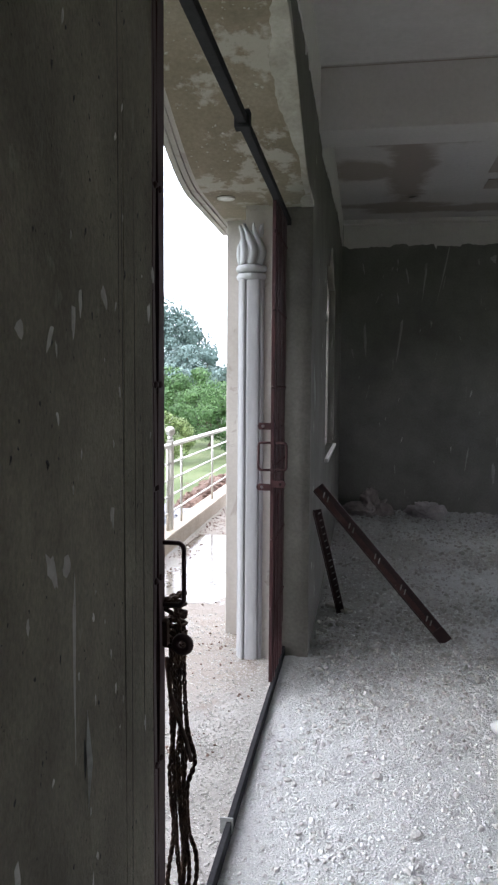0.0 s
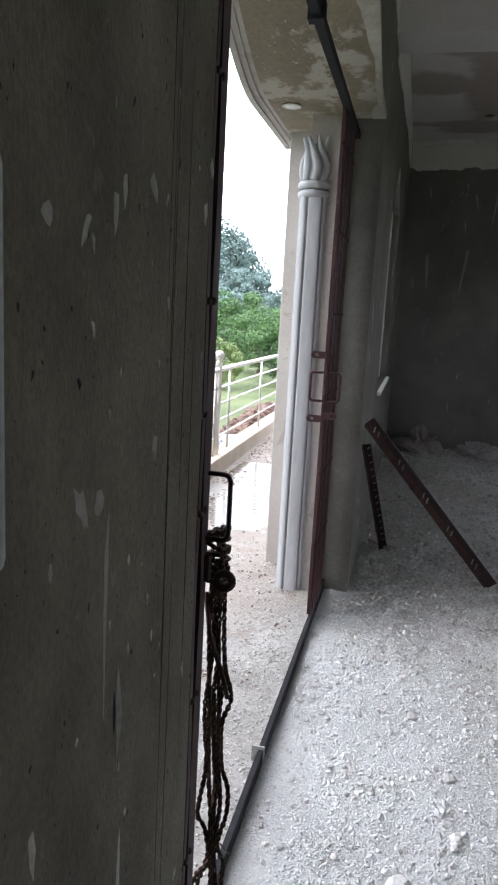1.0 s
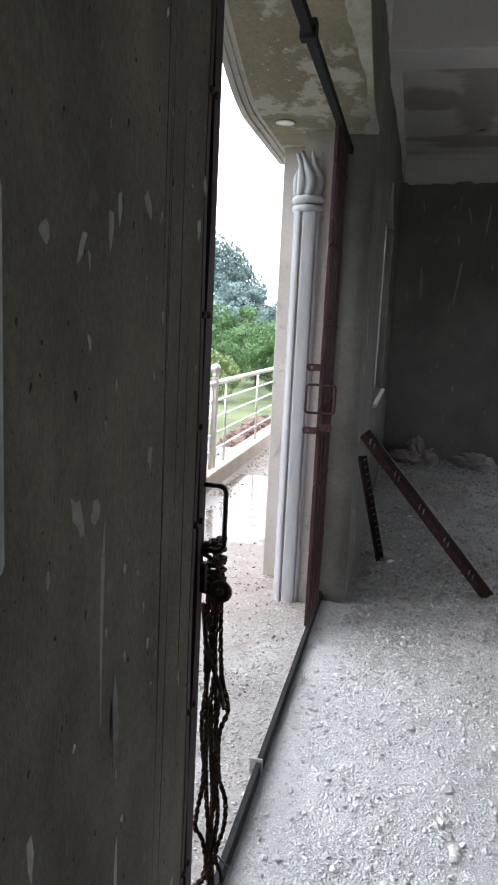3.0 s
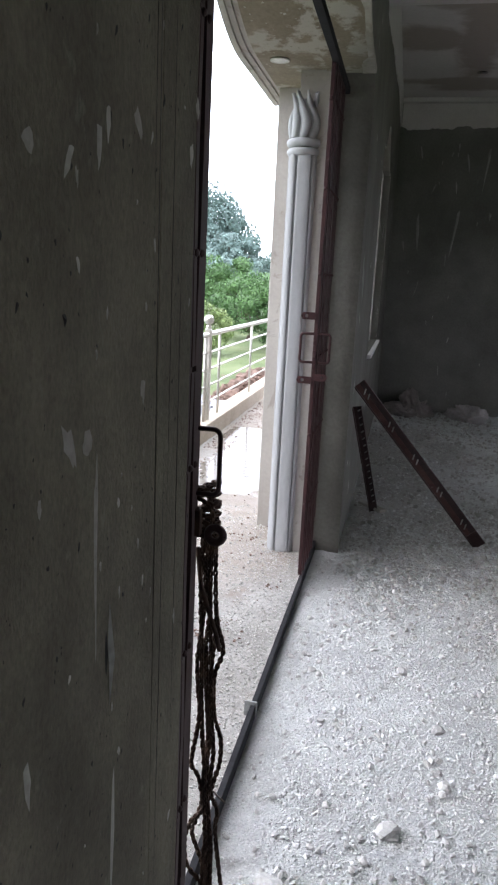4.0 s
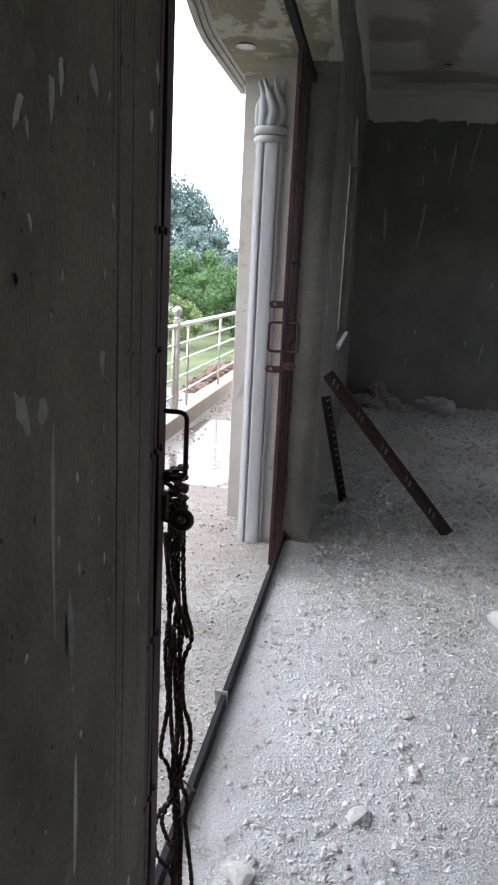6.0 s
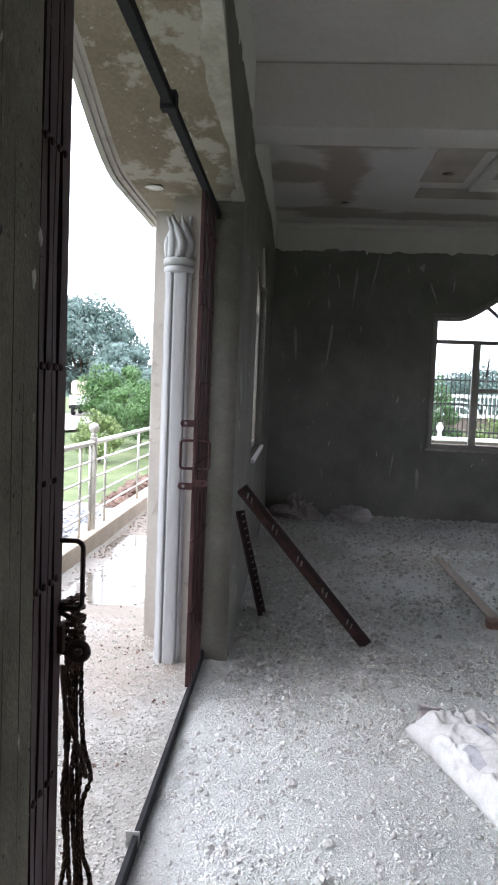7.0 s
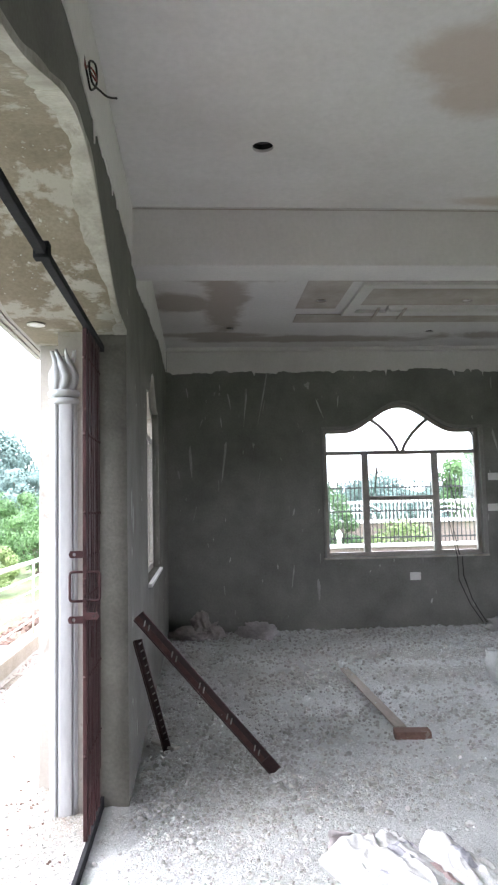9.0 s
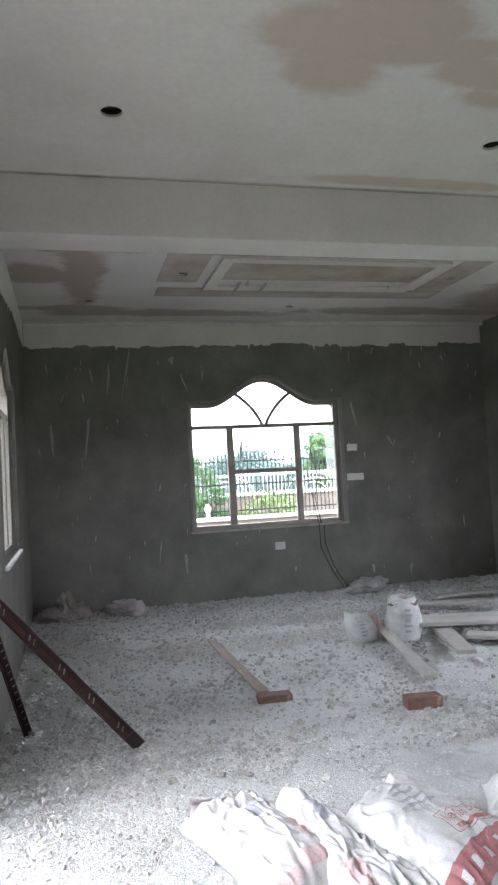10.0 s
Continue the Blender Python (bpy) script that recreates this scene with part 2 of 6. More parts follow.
M_wood = material("cement_dusted_plank", [(0.30, 0.28, 0.24), (0.40, 0.385, 0.345), (0.47, 0.455, 0.415)], 3, 70, 0.85, bump=0.4, depth=0.003, stretch=(1, 0.15, 1))
M_plank_red = material("brown_weathered_plank", [(0.24, 0.20, 0.165), (0.33, 0.29, 0.245)], 3, 60, 0.85, bump=0.4, depth=0.003, stretch=(1, 0.15, 1))
M_brick = material("dull_red_brick", [(0.15, 0.088, 0.07), (0.225, 0.14, 0.113)], 10, 70, 0.9, bump=0.6, depth=0.004, spots=((0.38, 0.35, 0.32), 0.57, 0.5), spot_scale=10)
M_splash = material("pale_paint_splash", [(0.33, 0.315, 0.275), (0.45, 0.432, 0.385)], 12, 90, 0.8, bump=0.2, depth=0.002, island=0.3)
M_splash_dim = material("thin_grey_splash", [(0.27, 0.268, 0.245), (0.40, 0.395, 0.365)], 12, 90, 0.85, bump=0.2, depth=0.002, island=0.35)
# near-black that stands in for the shade inside pits and grooves
M_pit_shade = material("plaster_pit_shadow", [(0.02, 0.02, 0.018), (0.04, 0.04, 0.036)], 12, 90, 0.95, bump=0.2)
M_grass = material("rough_green_grass", [(0.065, 0.095, 0.035), (0.105, 0.14, 0.058), (0.165, 0.19, 0.095)], 0.9, 25, 0.9, bump=0.8, depth=0.05)
M_gravel = material("blue_grey_gravel", [(0.30, 0.315, 0.34), (0.42, 0.43, 0.455)], 6, 55, 0.9, bump=1.0, depth=0.03)
M_soil = material("red_excavated_soil", [(0.095, 0.060, 0.046), (0.155, 0.102, 0.080), (0.24, 0.18, 0.15)], 5, 30, 0.95, bump=1.0, depth=0.03, island=0.3)
M_road = material("pale_dusty_road", [(0.42, 0.40, 0.37), (0.50, 0.48, 0.45)], 1, 40, 0.9, bump=0.3, depth=0.01)
M_bark = material("brown_tree_bark", [(0.06, 0.045, 0.032), (0.12, 0.095, 0.07)], 6, 40, 0.95, bump=0.8, depth=0.02)
# blue-green leaves of the far trees, distance haze mixed into their colour
M_leaf_hazed = material("haze_tinted_leaves", [(0.080, 0.128, 0.115), (0.128, 0.188, 0.168)], 1.2, 10, 0.6, bump=0.0, island=0.4)
M_leaf = material("fresh_green_leaves", [(0.045, 0.100, 0.034), (0.085, 0.165, 0.052)], 1.2, 10, 0.6, bump=0.0, island=0.5)
M_leaf_pale = material("pale_yellow_green_leaves", [(0.12, 0.175, 0.06), (0.20, 0.26, 0.10)], 1.2, 10, 0.6, bump=0.0, island=0.45)
# the pale tone of the woods is painted haze
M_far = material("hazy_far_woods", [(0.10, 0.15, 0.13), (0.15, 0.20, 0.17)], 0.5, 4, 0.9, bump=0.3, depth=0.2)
M_fence = material("black_fence_iron", [(0.02, 0.02, 0.02), (0.04, 0.04, 0.04)], 6, 50, 0.6, metal=0.2, bump=0.1)
M_boundary = material("boundary_wall_paint", [(0.15, 0.115, 0.098), (0.21, 0.165, 0.142)], 2, 40, 0.85, bump=0.3)
M_coping = material("white_wall_paint", [(0.66, 0.66, 0.64), (0.76, 0.76, 0.74)], 3, 40, 0.8, bump=0.15, grainy=0.22)
M_tyre = material("black_rubber", [(0.015, 0.015, 0.015), (0.03, 0.03, 0.03)], 8, 50, 0.85, bump=0.2)
M_yellow = material("faded_yellow_load", [(0.55, 0.50, 0.33), (0.64, 0.60, 0.46)], 4, 40, 0.8, bump=0.2)
M_lamp = material("frosted_lamp_lens", [(0.74, 0.74, 0.72), (0.80, 0.80, 0.78)], 4, 40, 0.5, bump=0.0)
M_dark_glass = material("dark_vehicle_glass", [(0.02, 0.025, 0.03), (0.04, 0.045, 0.05)], 4, 40, 0.15, bump=0.0, spec=0.6)


# ---- mesh helpers ----
def obj(name, bm, mat, parent=None, label="", smooth=False):
    me = bpy.data.meshes.new(name)
    if smooth:
        for f in bm.faces:
            f.smooth = True
    bm.to_mesh(me)
    bm.free()
    me.materials.append(mat)
    ob = new(name, me)
    if parent:
        ob.parent = parent
    if label:
        tagged(ob, label)
    return ob


def part(name, bm, mat, parent, label="", smooth=False):
    return obj(name, bm, mat, parent, label, smooth)


def group_of(name, label, category, group="", at=(0, 0, 0)):
    e = new(name)
    e.empty_display_size = 0.1
    e.location = at
    return tagged(e, label, category, group)


def box(bm, x0, x1, y0, y1, z0, z1, bevel=0.0, m=None):
    c = Matrix.Translation(((x0 + x1) / 2, (y0 + y1) / 2, (z0 + z1) / 2)) @ Matrix.Diagonal((x1 - x0, y1 - y0, z1 - z0, 1))
    v = bmesh.ops.create_cube(bm, size=1, matrix=(m @ c) if m else c)["verts"]
    if bevel:
        es = list({e for q in v for e in q.link_edges})
        bmesh.ops.bevel(bm, geom=es, offset=bevel, segments=2, affect="EDGES", profile=0.6)
    return bm


def boxed(x0, x1, y0, y1, z0, z1, bevel=0.0, m=None):
    return box(bmesh.new(), x0, x1, y0, y1, z0, z1, bevel, m)


def tube(bm, pts, r, sides=8, caps=True):
    """A round bar along points; r is a number or one radius a point."""
    pts = [Vector(p) for p in pts]
    rs = r if isinstance(r, (list, tuple)) else [r] * len(pts)
    rings, side = [], None
    for i, p in enumerate(pts):
        d = (pts[min(i + 1, len(pts) - 1)] - pts[max(i - 1, 0)]).normalized()
        if side is None:
            side = d.cross(Vector((0, 0, 1)) if abs(d.z) < 0.9 else Vector((0, 1, 0))).normalized()
        side = (side - d * side.dot(d)).normalized()
        up = d.cross(side)
        rings.append([bm.verts.new(p + (side * math.cos(a) + up * math.sin(a)) * rs[i]) for a in (2 * math.pi * k / sides for k in range(sides))])
    for a, b in zip(rings, rings[1:]):
        for k in range(sides):
            bm.faces.new((a[k], a[(k + 1) % sides], b[(k + 1) % sides], b[k]))
    if caps:
        bm.faces.new(rings[0][::-1])
        bm.faces.new(rings[-1])
    return bm


def lathe(bm, profile, sides=24, m=Matrix()):
    """Turns (radius, height) pairs round the z axis."""
    rings = [[bm.verts.new(m @ Vector((r * math.cos(2 * math.pi * k / sides), r * math.sin(2 * math.pi * k / sides), z))) for k in range(sides)] for r, z in profile]
    for a, b in zip(rings, rings[1:]):
        for k in range(sides):
            bm.faces.new((a[k], a[(k + 1) % sides], b[(k + 1) % sides], b[k]))
    bm.faces.new(rings[0][::-1])
    bm.faces.new(rings[-1])
    return bm


def slab(outer, holes, thick, place):
    """A plate of any outline with openings through it. place(u, v, w) gives the world point; w runs from 0 to thick."""
    from mathutils.geometry import tessellate_polygon
    loops = [outer] + list(holes)
    flat = [p for lp in loops for p in lp]
    tris = tessellate_polygon([[Vector((u, v, 0)) for u, v in lp] for lp in loops])
    bm = bmesh.new()
    f = [bm.verts.new(place(u, v, 0)) for u, v in flat]
    b = [bm.verts.new(place(u, v, thick)) for u, v in flat]
    for t in tris:
        bm.faces.new([f[i] for i in t])
        bm.faces.new([b[i] for i in reversed(t)])
    s = 0
    for lp in loops:
        for i in range(len(lp)):
            i0, i1 = s + i, s + (i + 1) % len(lp)
            bm.faces.new((f[i0], f[i1], b[i1], b[i0]))
        s += len(lp)
    bmesh.ops.recalc_face_normals(bm, faces=bm.faces)
    return bm


def rect(u0, u1, v0, v1):
    return [(u0, v0), (u1, v0), (u1, v1), (u0, v1)]


def circle(u, v, r, n=20):
    return [(u + r * math.cos(2 * math.pi * i / n), v + r * math.sin(2 * math.pi * i / n)) for i in range(n)]


def bell(d, half):
    return math.cos(math.pi * min(abs(d), half) / (2 * half)) ** 2


def bell_outline(u0, u1, v0, spring, rise, half, n=28, sink=0.0):
    """An opening with upright sides and a bell-shaped head."""
    c = (u0 + u1) / 2
    top = [(u1 + (u0 - u1) * i / n) for i in range(n + 1)]
    return [(u0, v0), (u1, v0)] + [(u, spring - sink + rise * bell(u - c, half)) for u in top]


def grid_mesh(x0, x1, y0, y1, step, height):
    nx, ny = max(1, round((x1 - x0) / step)), max(1, round((y1 - y0) / step))
    vs = [(x0 + (x1 - x0) * i / nx, y0 + (y1 - y0) * j / ny) for j in range(ny + 1) for i in range(nx + 1)]
    me = bpy.data.meshes.new("sheet")
    me.from_pydata([(x, y, height(x, y)) for x, y in vs], [], [(j * (nx + 1) + i, j * (nx + 1) + i + 1, (j + 1) * (nx + 1) + i + 1, (j + 1) * (nx + 1) + i) for j in range(ny) for i in range(nx)])
    me.polygons.foreach_set("use_smooth", [True] * len(me.polygons))
    return me


def structure(ob, label=""):
    return tagged(ob, label, kind="structure")


# ---- structure ----
DOOR_Y0, DOOR_Y1, SPRING, RISE, HALF = 0.92, 3.87, 2.44, 0.34, 1.20
DOOR_C = 2.405
SW = (5.40, 6.95, 0.95, 2.40)      # side window: y, y, sill, head
BW = (1.66, 3.64, 0.86, 2.43, 0.32, 0.72)  # back window: x, x, sill, shoulder, rise, half width of the bell


def arch_z(y):
    return SPRING + RISE * bell(y - DOOR_C, HALF)


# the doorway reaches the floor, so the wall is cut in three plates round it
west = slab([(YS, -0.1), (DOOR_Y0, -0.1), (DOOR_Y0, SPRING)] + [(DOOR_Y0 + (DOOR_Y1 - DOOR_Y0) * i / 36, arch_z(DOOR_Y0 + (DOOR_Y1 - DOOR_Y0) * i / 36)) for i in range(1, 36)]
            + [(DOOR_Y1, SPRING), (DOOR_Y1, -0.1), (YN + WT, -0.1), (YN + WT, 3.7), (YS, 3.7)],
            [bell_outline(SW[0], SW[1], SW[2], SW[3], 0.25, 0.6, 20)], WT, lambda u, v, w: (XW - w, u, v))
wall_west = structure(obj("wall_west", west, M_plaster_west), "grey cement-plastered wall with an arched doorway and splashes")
north = slab(rect(XW, XE + WT, -0.1, 3.7), [bell_outline(BW[0], BW[1], BW[2], BW[3], BW[4], BW[5], 32)], WT, lambda u, v, w: (u, YN + w, v))
wall_north = structure(obj("wall_north", north, M_plaster), "dark grey cement-plastered wall with an arched window opening")
# the opening is invented, out of view, to let daylight into the room
east = slab(rect(YS, YN, -0.1, 3.7), [rect(2.0, 5.3, 0.9, 2.55)], WT, lambda u, v, w: (XE + w, u, v))
wall_east = structure(obj("wall_east", east, M_plaster), "grey cement-plastered wall with an unseen opening added for light")
# smaller added opening, also unseen, for fill light from behind
south = slab(rect(XW - WT, XE + WT, -0.1, 3.7), [rect(0.2, 1.0, 0.9, 2.0)], WT, lambda u, v, w: (u, YS - w, v))
wall_south = structure(obj("wall_south", south, M_plaster), "grey cement-plastered wall with an unseen opening added for light")

# ceilings with round cut-outs for the lamps
CUTS_F = [(0.46, 3.51), (2.62, 3.58), (4.45, 3.50), (0.46, 1.2), (2.45, 1.2), (4.45, 1.2)]
front = slab(rect(XW, XE, YS, Y_BEAM), [circle(x, y, 0.055) for x, y in CUTS_F], 0.015, lambda u, v, w: (u, v, Z_FRONT + w))
structure(obj("ceiling", front, M_ceiling), "off-white puttied ceiling with round cut-outs")
CUTS_R = [(1.315, 6.72), (2.755, 6.71), (4.15, 6.69), (0.476, 7.80), (2.78, 7.97)]
rear = slab(rect(XW, XE, Y_BEAM + 0.30, YN), [circle(x, y, 0.05) for x, y in CUTS_R], 0.015, lambda u, v, w: (u, v, Z_REAR + w))
structure(obj("ceiling", rear, M_rear), "stained off-white ceiling with patchy putty and cut-outs")
structure(obj("roof_slab", boxed(XW - WT, XE + WT, YS - WT, YN + WT, 3.72, 3.85), M_plaster), "concrete roof slab over the room")
beam = boxed(XW, XE, Y_BEAM, Y_BEAM + 0.30, Z_BEAM, 3.7, 0.006)
structure(obj("ceiling_beam", beam, M_white), "plastered ceiling beam in off-white putty")
# brown strip draws the dark crease under the ceiling; no groove is cut
structure(obj("crease_trim", boxed(XW, XE, Y_BEAM - 0.0025, Y_BEAM - 0.0005, Z_FRONT - 0.014, Z_FRONT - 0.008), M_brownputty), "thin brown strip painting the crease line on the beam")


def ragged_band(u0, u1, v_low, v_top, place, seed, wob=0.030):
    """A painted band whose lower edge is left by separate brush strokes."""
    rnd = random.Random(seed)
    low, u = [], u0
    while u < u1:
        w = min(u1 - u, rnd.choice((0.03, 0.07, 0.12, 0.18, 0.26)))
        drop, slant = rnd.uniform(-wob, wob * 0.7), rnd.uniform(-0.012, 0.012)
        k = max(2, int(w / 0.03))
        for i in range(k):
            a = u + w * i / k
            low.append((a, v_low(a) + drop + slant * i / k + rnd.uniform(-0.005, 0.005)))
        if rnd.random() < 0.12:
            low.append((u + w * 0.90, v_low(u) + drop - rnd.uniform(0.03, 0.08)))
        u += w
    low.append((u1, v_low(u1)))
    return slab(low + [(u1, v_top), (u0, v_top)], [], 0.006, place)


band_n = ragged_band(XW + 0.01, XE, lambda u: 3.17, Z_REAR, lambda u, v, w: (u, YN - 0.006 + w, v), 3)
structure(obj("paint_band", band_n, M_white, wall_north), "off-white paint band with a ragged lower edge")
band_w1 = ragged_band(YS, Y_BEAM, lambda u: 2.97, Z_FRONT, lambda u, v, w: (XW + 0.006 - w, u, v), 4)
structure(obj("paint_band", band_w1, M_white, wall_west), "off-white paint band with a ragged lower edge")
band_w2 = ragged_band(Y_BEAM + 0.30, YN - 0.01, lambda u: 2.92 + 0.25 * min(1, (u - 4.5) / 2.6), Z_REAR, lambda u, v, w: (XW + 0.006 - w, u, v), 5)
structure(obj("paint_band", band_w2, M_white, wall_west), "off-white paint band with a ragged lower edge")

# mouldings of the rear ceiling: a stepped frame, an inner panel and a key pattern
zc = Z_REAR


def ceiling_ring(x0, x1, y0, y1, w, drop, mat, cuts=()):
    bm = slab(rect(x0, x1, y0, y1), [rect(x0 + w, x1 - w, y0 + w, y1 - w)] + [circle(cx, cy, 0.05) for cx, cy in cuts], drop, lambda u, v, q: (u, v, zc - 0.001 - q))
    return structure(obj("ceiling_moulding", bm, mat), "stepped plaster frame on the ceiling")


def panel(x0, x1, y0, y1, drop, mat, cuts=()):
    bm = slab(rect(x0, x1, y0, y1), [circle(cx, cy, 0.05) for cx, cy in cuts], drop, lambda u, v, q: (u, v, zc - 0.001 - q))
    return structure(obj("ceiling_moulding", bm, mat), "flat plaster band on the ceiling")


# brown outer band with a white step inside it
panel(1.10, 1.50, 5.00, 6.98, 0.006, M_brownputty, (CUTS_R[0],))
panel(1.14, 4.32, 7.20, 7.50, 0.012, M_brownputty)
panel(3.98, 4.30, 5.00, 7.198, 0.006, M_brownputty, (CUTS_R[2],))
panel(1.502, 3.978, 5.00, 6.12, 0.006, M_brownputty)
ceiling_ring(1.60, 3.86, 6.14, 7.17, 0.11, 0.030, M_white)
panel(1.712, 3.748, 6.252, 6.85, 0.010, M_brownputty, (CUTS_R[1],))
ceiling_ring(2.02, 3.60, 6.88, 7.03, 0.03, 0.036, M_white)
for kx in (1.93, 2.20):
    structure(obj("ceiling_moulding", boxed(-0.014, 0.014, -0.20, 0.20, zc - 0.046, zc - 0.032, 0.002, pose(kx, 7.06, 0, 0, 0, -4)), M_brownputty), "short raised bar of the key pattern")
structure(obj("cornice", boxed(XW + 0.007, XE, YN - 0.10, YN - 0.007, Z_REAR - 0.05, Z_REAR - 0.001, 0.012), M_white), "plain plaster cornice above the paint band")


# floor
def floor_h(x, y):
    rough = 0.4 + 0.6 * max(0.0, min(1.0, noise.noise((x * 0.7, y * 0.7, 11)) + 0.45 + 0.10 * (y - 4)))
    h = 0.010 * noise.noise((x * 1.3, y * 1.3, 0)) + rough * (0.010 * noise.noise((x * 5, y * 5, 3)) + (0.010 + 0.009 * max(0.0, min(2.0, y - 4))) * noise.noise((x * 13, y * 13, 7)) + (0.006 + 0.007 * max(0.0, min(2.0, y - 4))) * noise.noise((x * 27, y * 27, 1))) + 0.003 * noise.noise((x * 50, y * 50, 4))
    return h - 0.008


floor = structure(new("floor", grid_mesh(-0.405, XE, YS, YN, 0.02, floor_h)), "rough dusty concrete floor covered with mortar debris")
floor.data.materials.append(M_floor)


def porch_h(x, y):
    wet = math.exp(-(((x + 1.25) / 0.35) ** 2 + ((y - 5.9) / 1.1) ** 2) * 1.2)
    return 0.012 * noise.noise((x * 1.7, y * 1.7, 5)) + 0.007 * noise.noise((x * 7, y * 7, 2)) + 0.005 * noise.noise((x * 19, y * 19, 6)) - 0.013 - 0.022 * wet


porch = structure(new("pavement", grid_mesh(-1.70, -0.40, -1.2, 14.0, 0.025, porch_h)), "pale concrete porch floor with mud and a puddle")
porch.data.materials.append(M_porch)
# unseen wall added behind the camera to keep sky light off the door reveal
structure(obj("wing_wall", boxed(-6.0, XW - WT, -1.45, -1.2, -0.5, 5.2, 0.01), M_plaster), "plain grey unseen wall added to shade the porch and door reveal")
structure(obj("porch_base", boxed(-1.86, XW - WT, -3.0, 14.0, -0.6, -0.06), M_kerb), "rendered plinth under the porch")
pud = bmesh.new()
bmesh.ops.create_grid(pud, x_segments=1, y_segments=1, size=0.5, matrix=pose(-1.2, 5.9, -0.0185) @ Matrix.Diagonal((0.85, 2.3, 1, 1)))
structure(obj("water", pud, M_water), "shallow rain puddle on the porch floor")

# ---- arch over the doorway ----
# deep soffit that carries the arch out to the porch front, with stepped edge mouldings
def soffit_band(x0, x1, y0, y1, lift0, lift1, up, n=60, ragged=0.0):
    bm = bmesh.new()
    rows = []
    for i in range(n + 1):
        y = y0 + (y1 - y0) * i / n
        xi = x0 - ragged * max(0.0, 0.45 + 1.3 * noise.noise((y * 1.6, 3, 0)) + 0.45 * noise.noise((y * 6, 0, 1)) + 0.12 * noise.noise((y * 30, 0, 5)))
        rows.append([bm.verts.new(p) for p in ((xi, y, arch_z(y) + lift0), (x1, y, arch_z(y) + lift1), (x1, y, up or arch_z(y) + 0.012), (xi, y, up or arch_z(y) + 0.012))])
    for a, b in zip(rows, rows[1:]):
        for k in range(4):
            bm.faces.new((a[k], a[(k + 1) % 4], b[(k + 1) % 4], b[k]))
    bm.faces.new(rows[0][::-1])
    bm.faces.new(rows[-1])
    bmesh.ops.recalc_face_normals(bm, faces=bm.faces)
    return bm


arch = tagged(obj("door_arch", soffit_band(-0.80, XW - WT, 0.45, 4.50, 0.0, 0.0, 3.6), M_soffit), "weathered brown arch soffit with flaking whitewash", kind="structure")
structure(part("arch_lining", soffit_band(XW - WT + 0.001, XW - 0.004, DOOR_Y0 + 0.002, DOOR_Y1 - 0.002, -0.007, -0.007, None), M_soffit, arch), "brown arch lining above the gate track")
structure(part("arch_margin", soffit_band(XW - 0.022, XW + 0.003, DOOR_Y0 + 0.002, DOOR_Y1 - 0.002, -0.010, -0.010, None, 240, 0.07), M_render, arch), "pale rendered margin along the arch edge")
for off, w, drop in ((0.0, 0.026, 0.026), (0.026, 0.026, 0.036), (0.052, 0.028, 0.048)):
    structure(part("edge_moulding", soffit_band(-0.80 - off - w, -0.80 - off, 0.45, 4.50, -drop + 0.035, -drop + 0.035, 3.6), M_pier, arch), "stepped moulding along the arch front")

# pale irregular margin patch on the wall face above the arch
margin_low = [(y, arch_z(y) + 0.001) for y in [DOOR_Y0 + (DOOR_Y1 - DOOR_Y0) * i / 60 for i in range(61)]]
margin_top = [(y, arch_z(y) + 0.018 + 0.014 * noise.noise((y * 5, 0, 2)) + 0.006 * noise.noise((y * 23, 0, 2)) + 0.035 * math.exp(-((y - 2.62) / 0.13) ** 2)) for y, z in reversed(margin_low)]
structure(obj("arch_face_margin", slab(margin_low + margin_top, [], 0.004, lambda u, v, w: (XW + 0.004 - w, u, v)), M_render, wall_west), "pale lime margin smeared round the arch")

# ---- pier and column beside the doorway ----
pier = tagged(obj("pier", boxed(-0.79, XW - WT - 0.002, 4.16, 4.55, -0.1, SPRING + 0.01, 0.008), M_pier), "bare grey rendered pier behind the column", kind="structure")


structure(part("pier_nib", boxed(-0.625, -0.428, 3.836, 3.866, -0.05, SPRING + 0.005, 0.003), M_pier, pier), "bare rendered nib beside the column")
structure(part("pier_core", boxed(-0.625, XW - WT - 0.003, 3.872, 4.158, -0.05, SPRING + 0.008, 0.003), M_pier, pier), "bare rendered core behind the column")


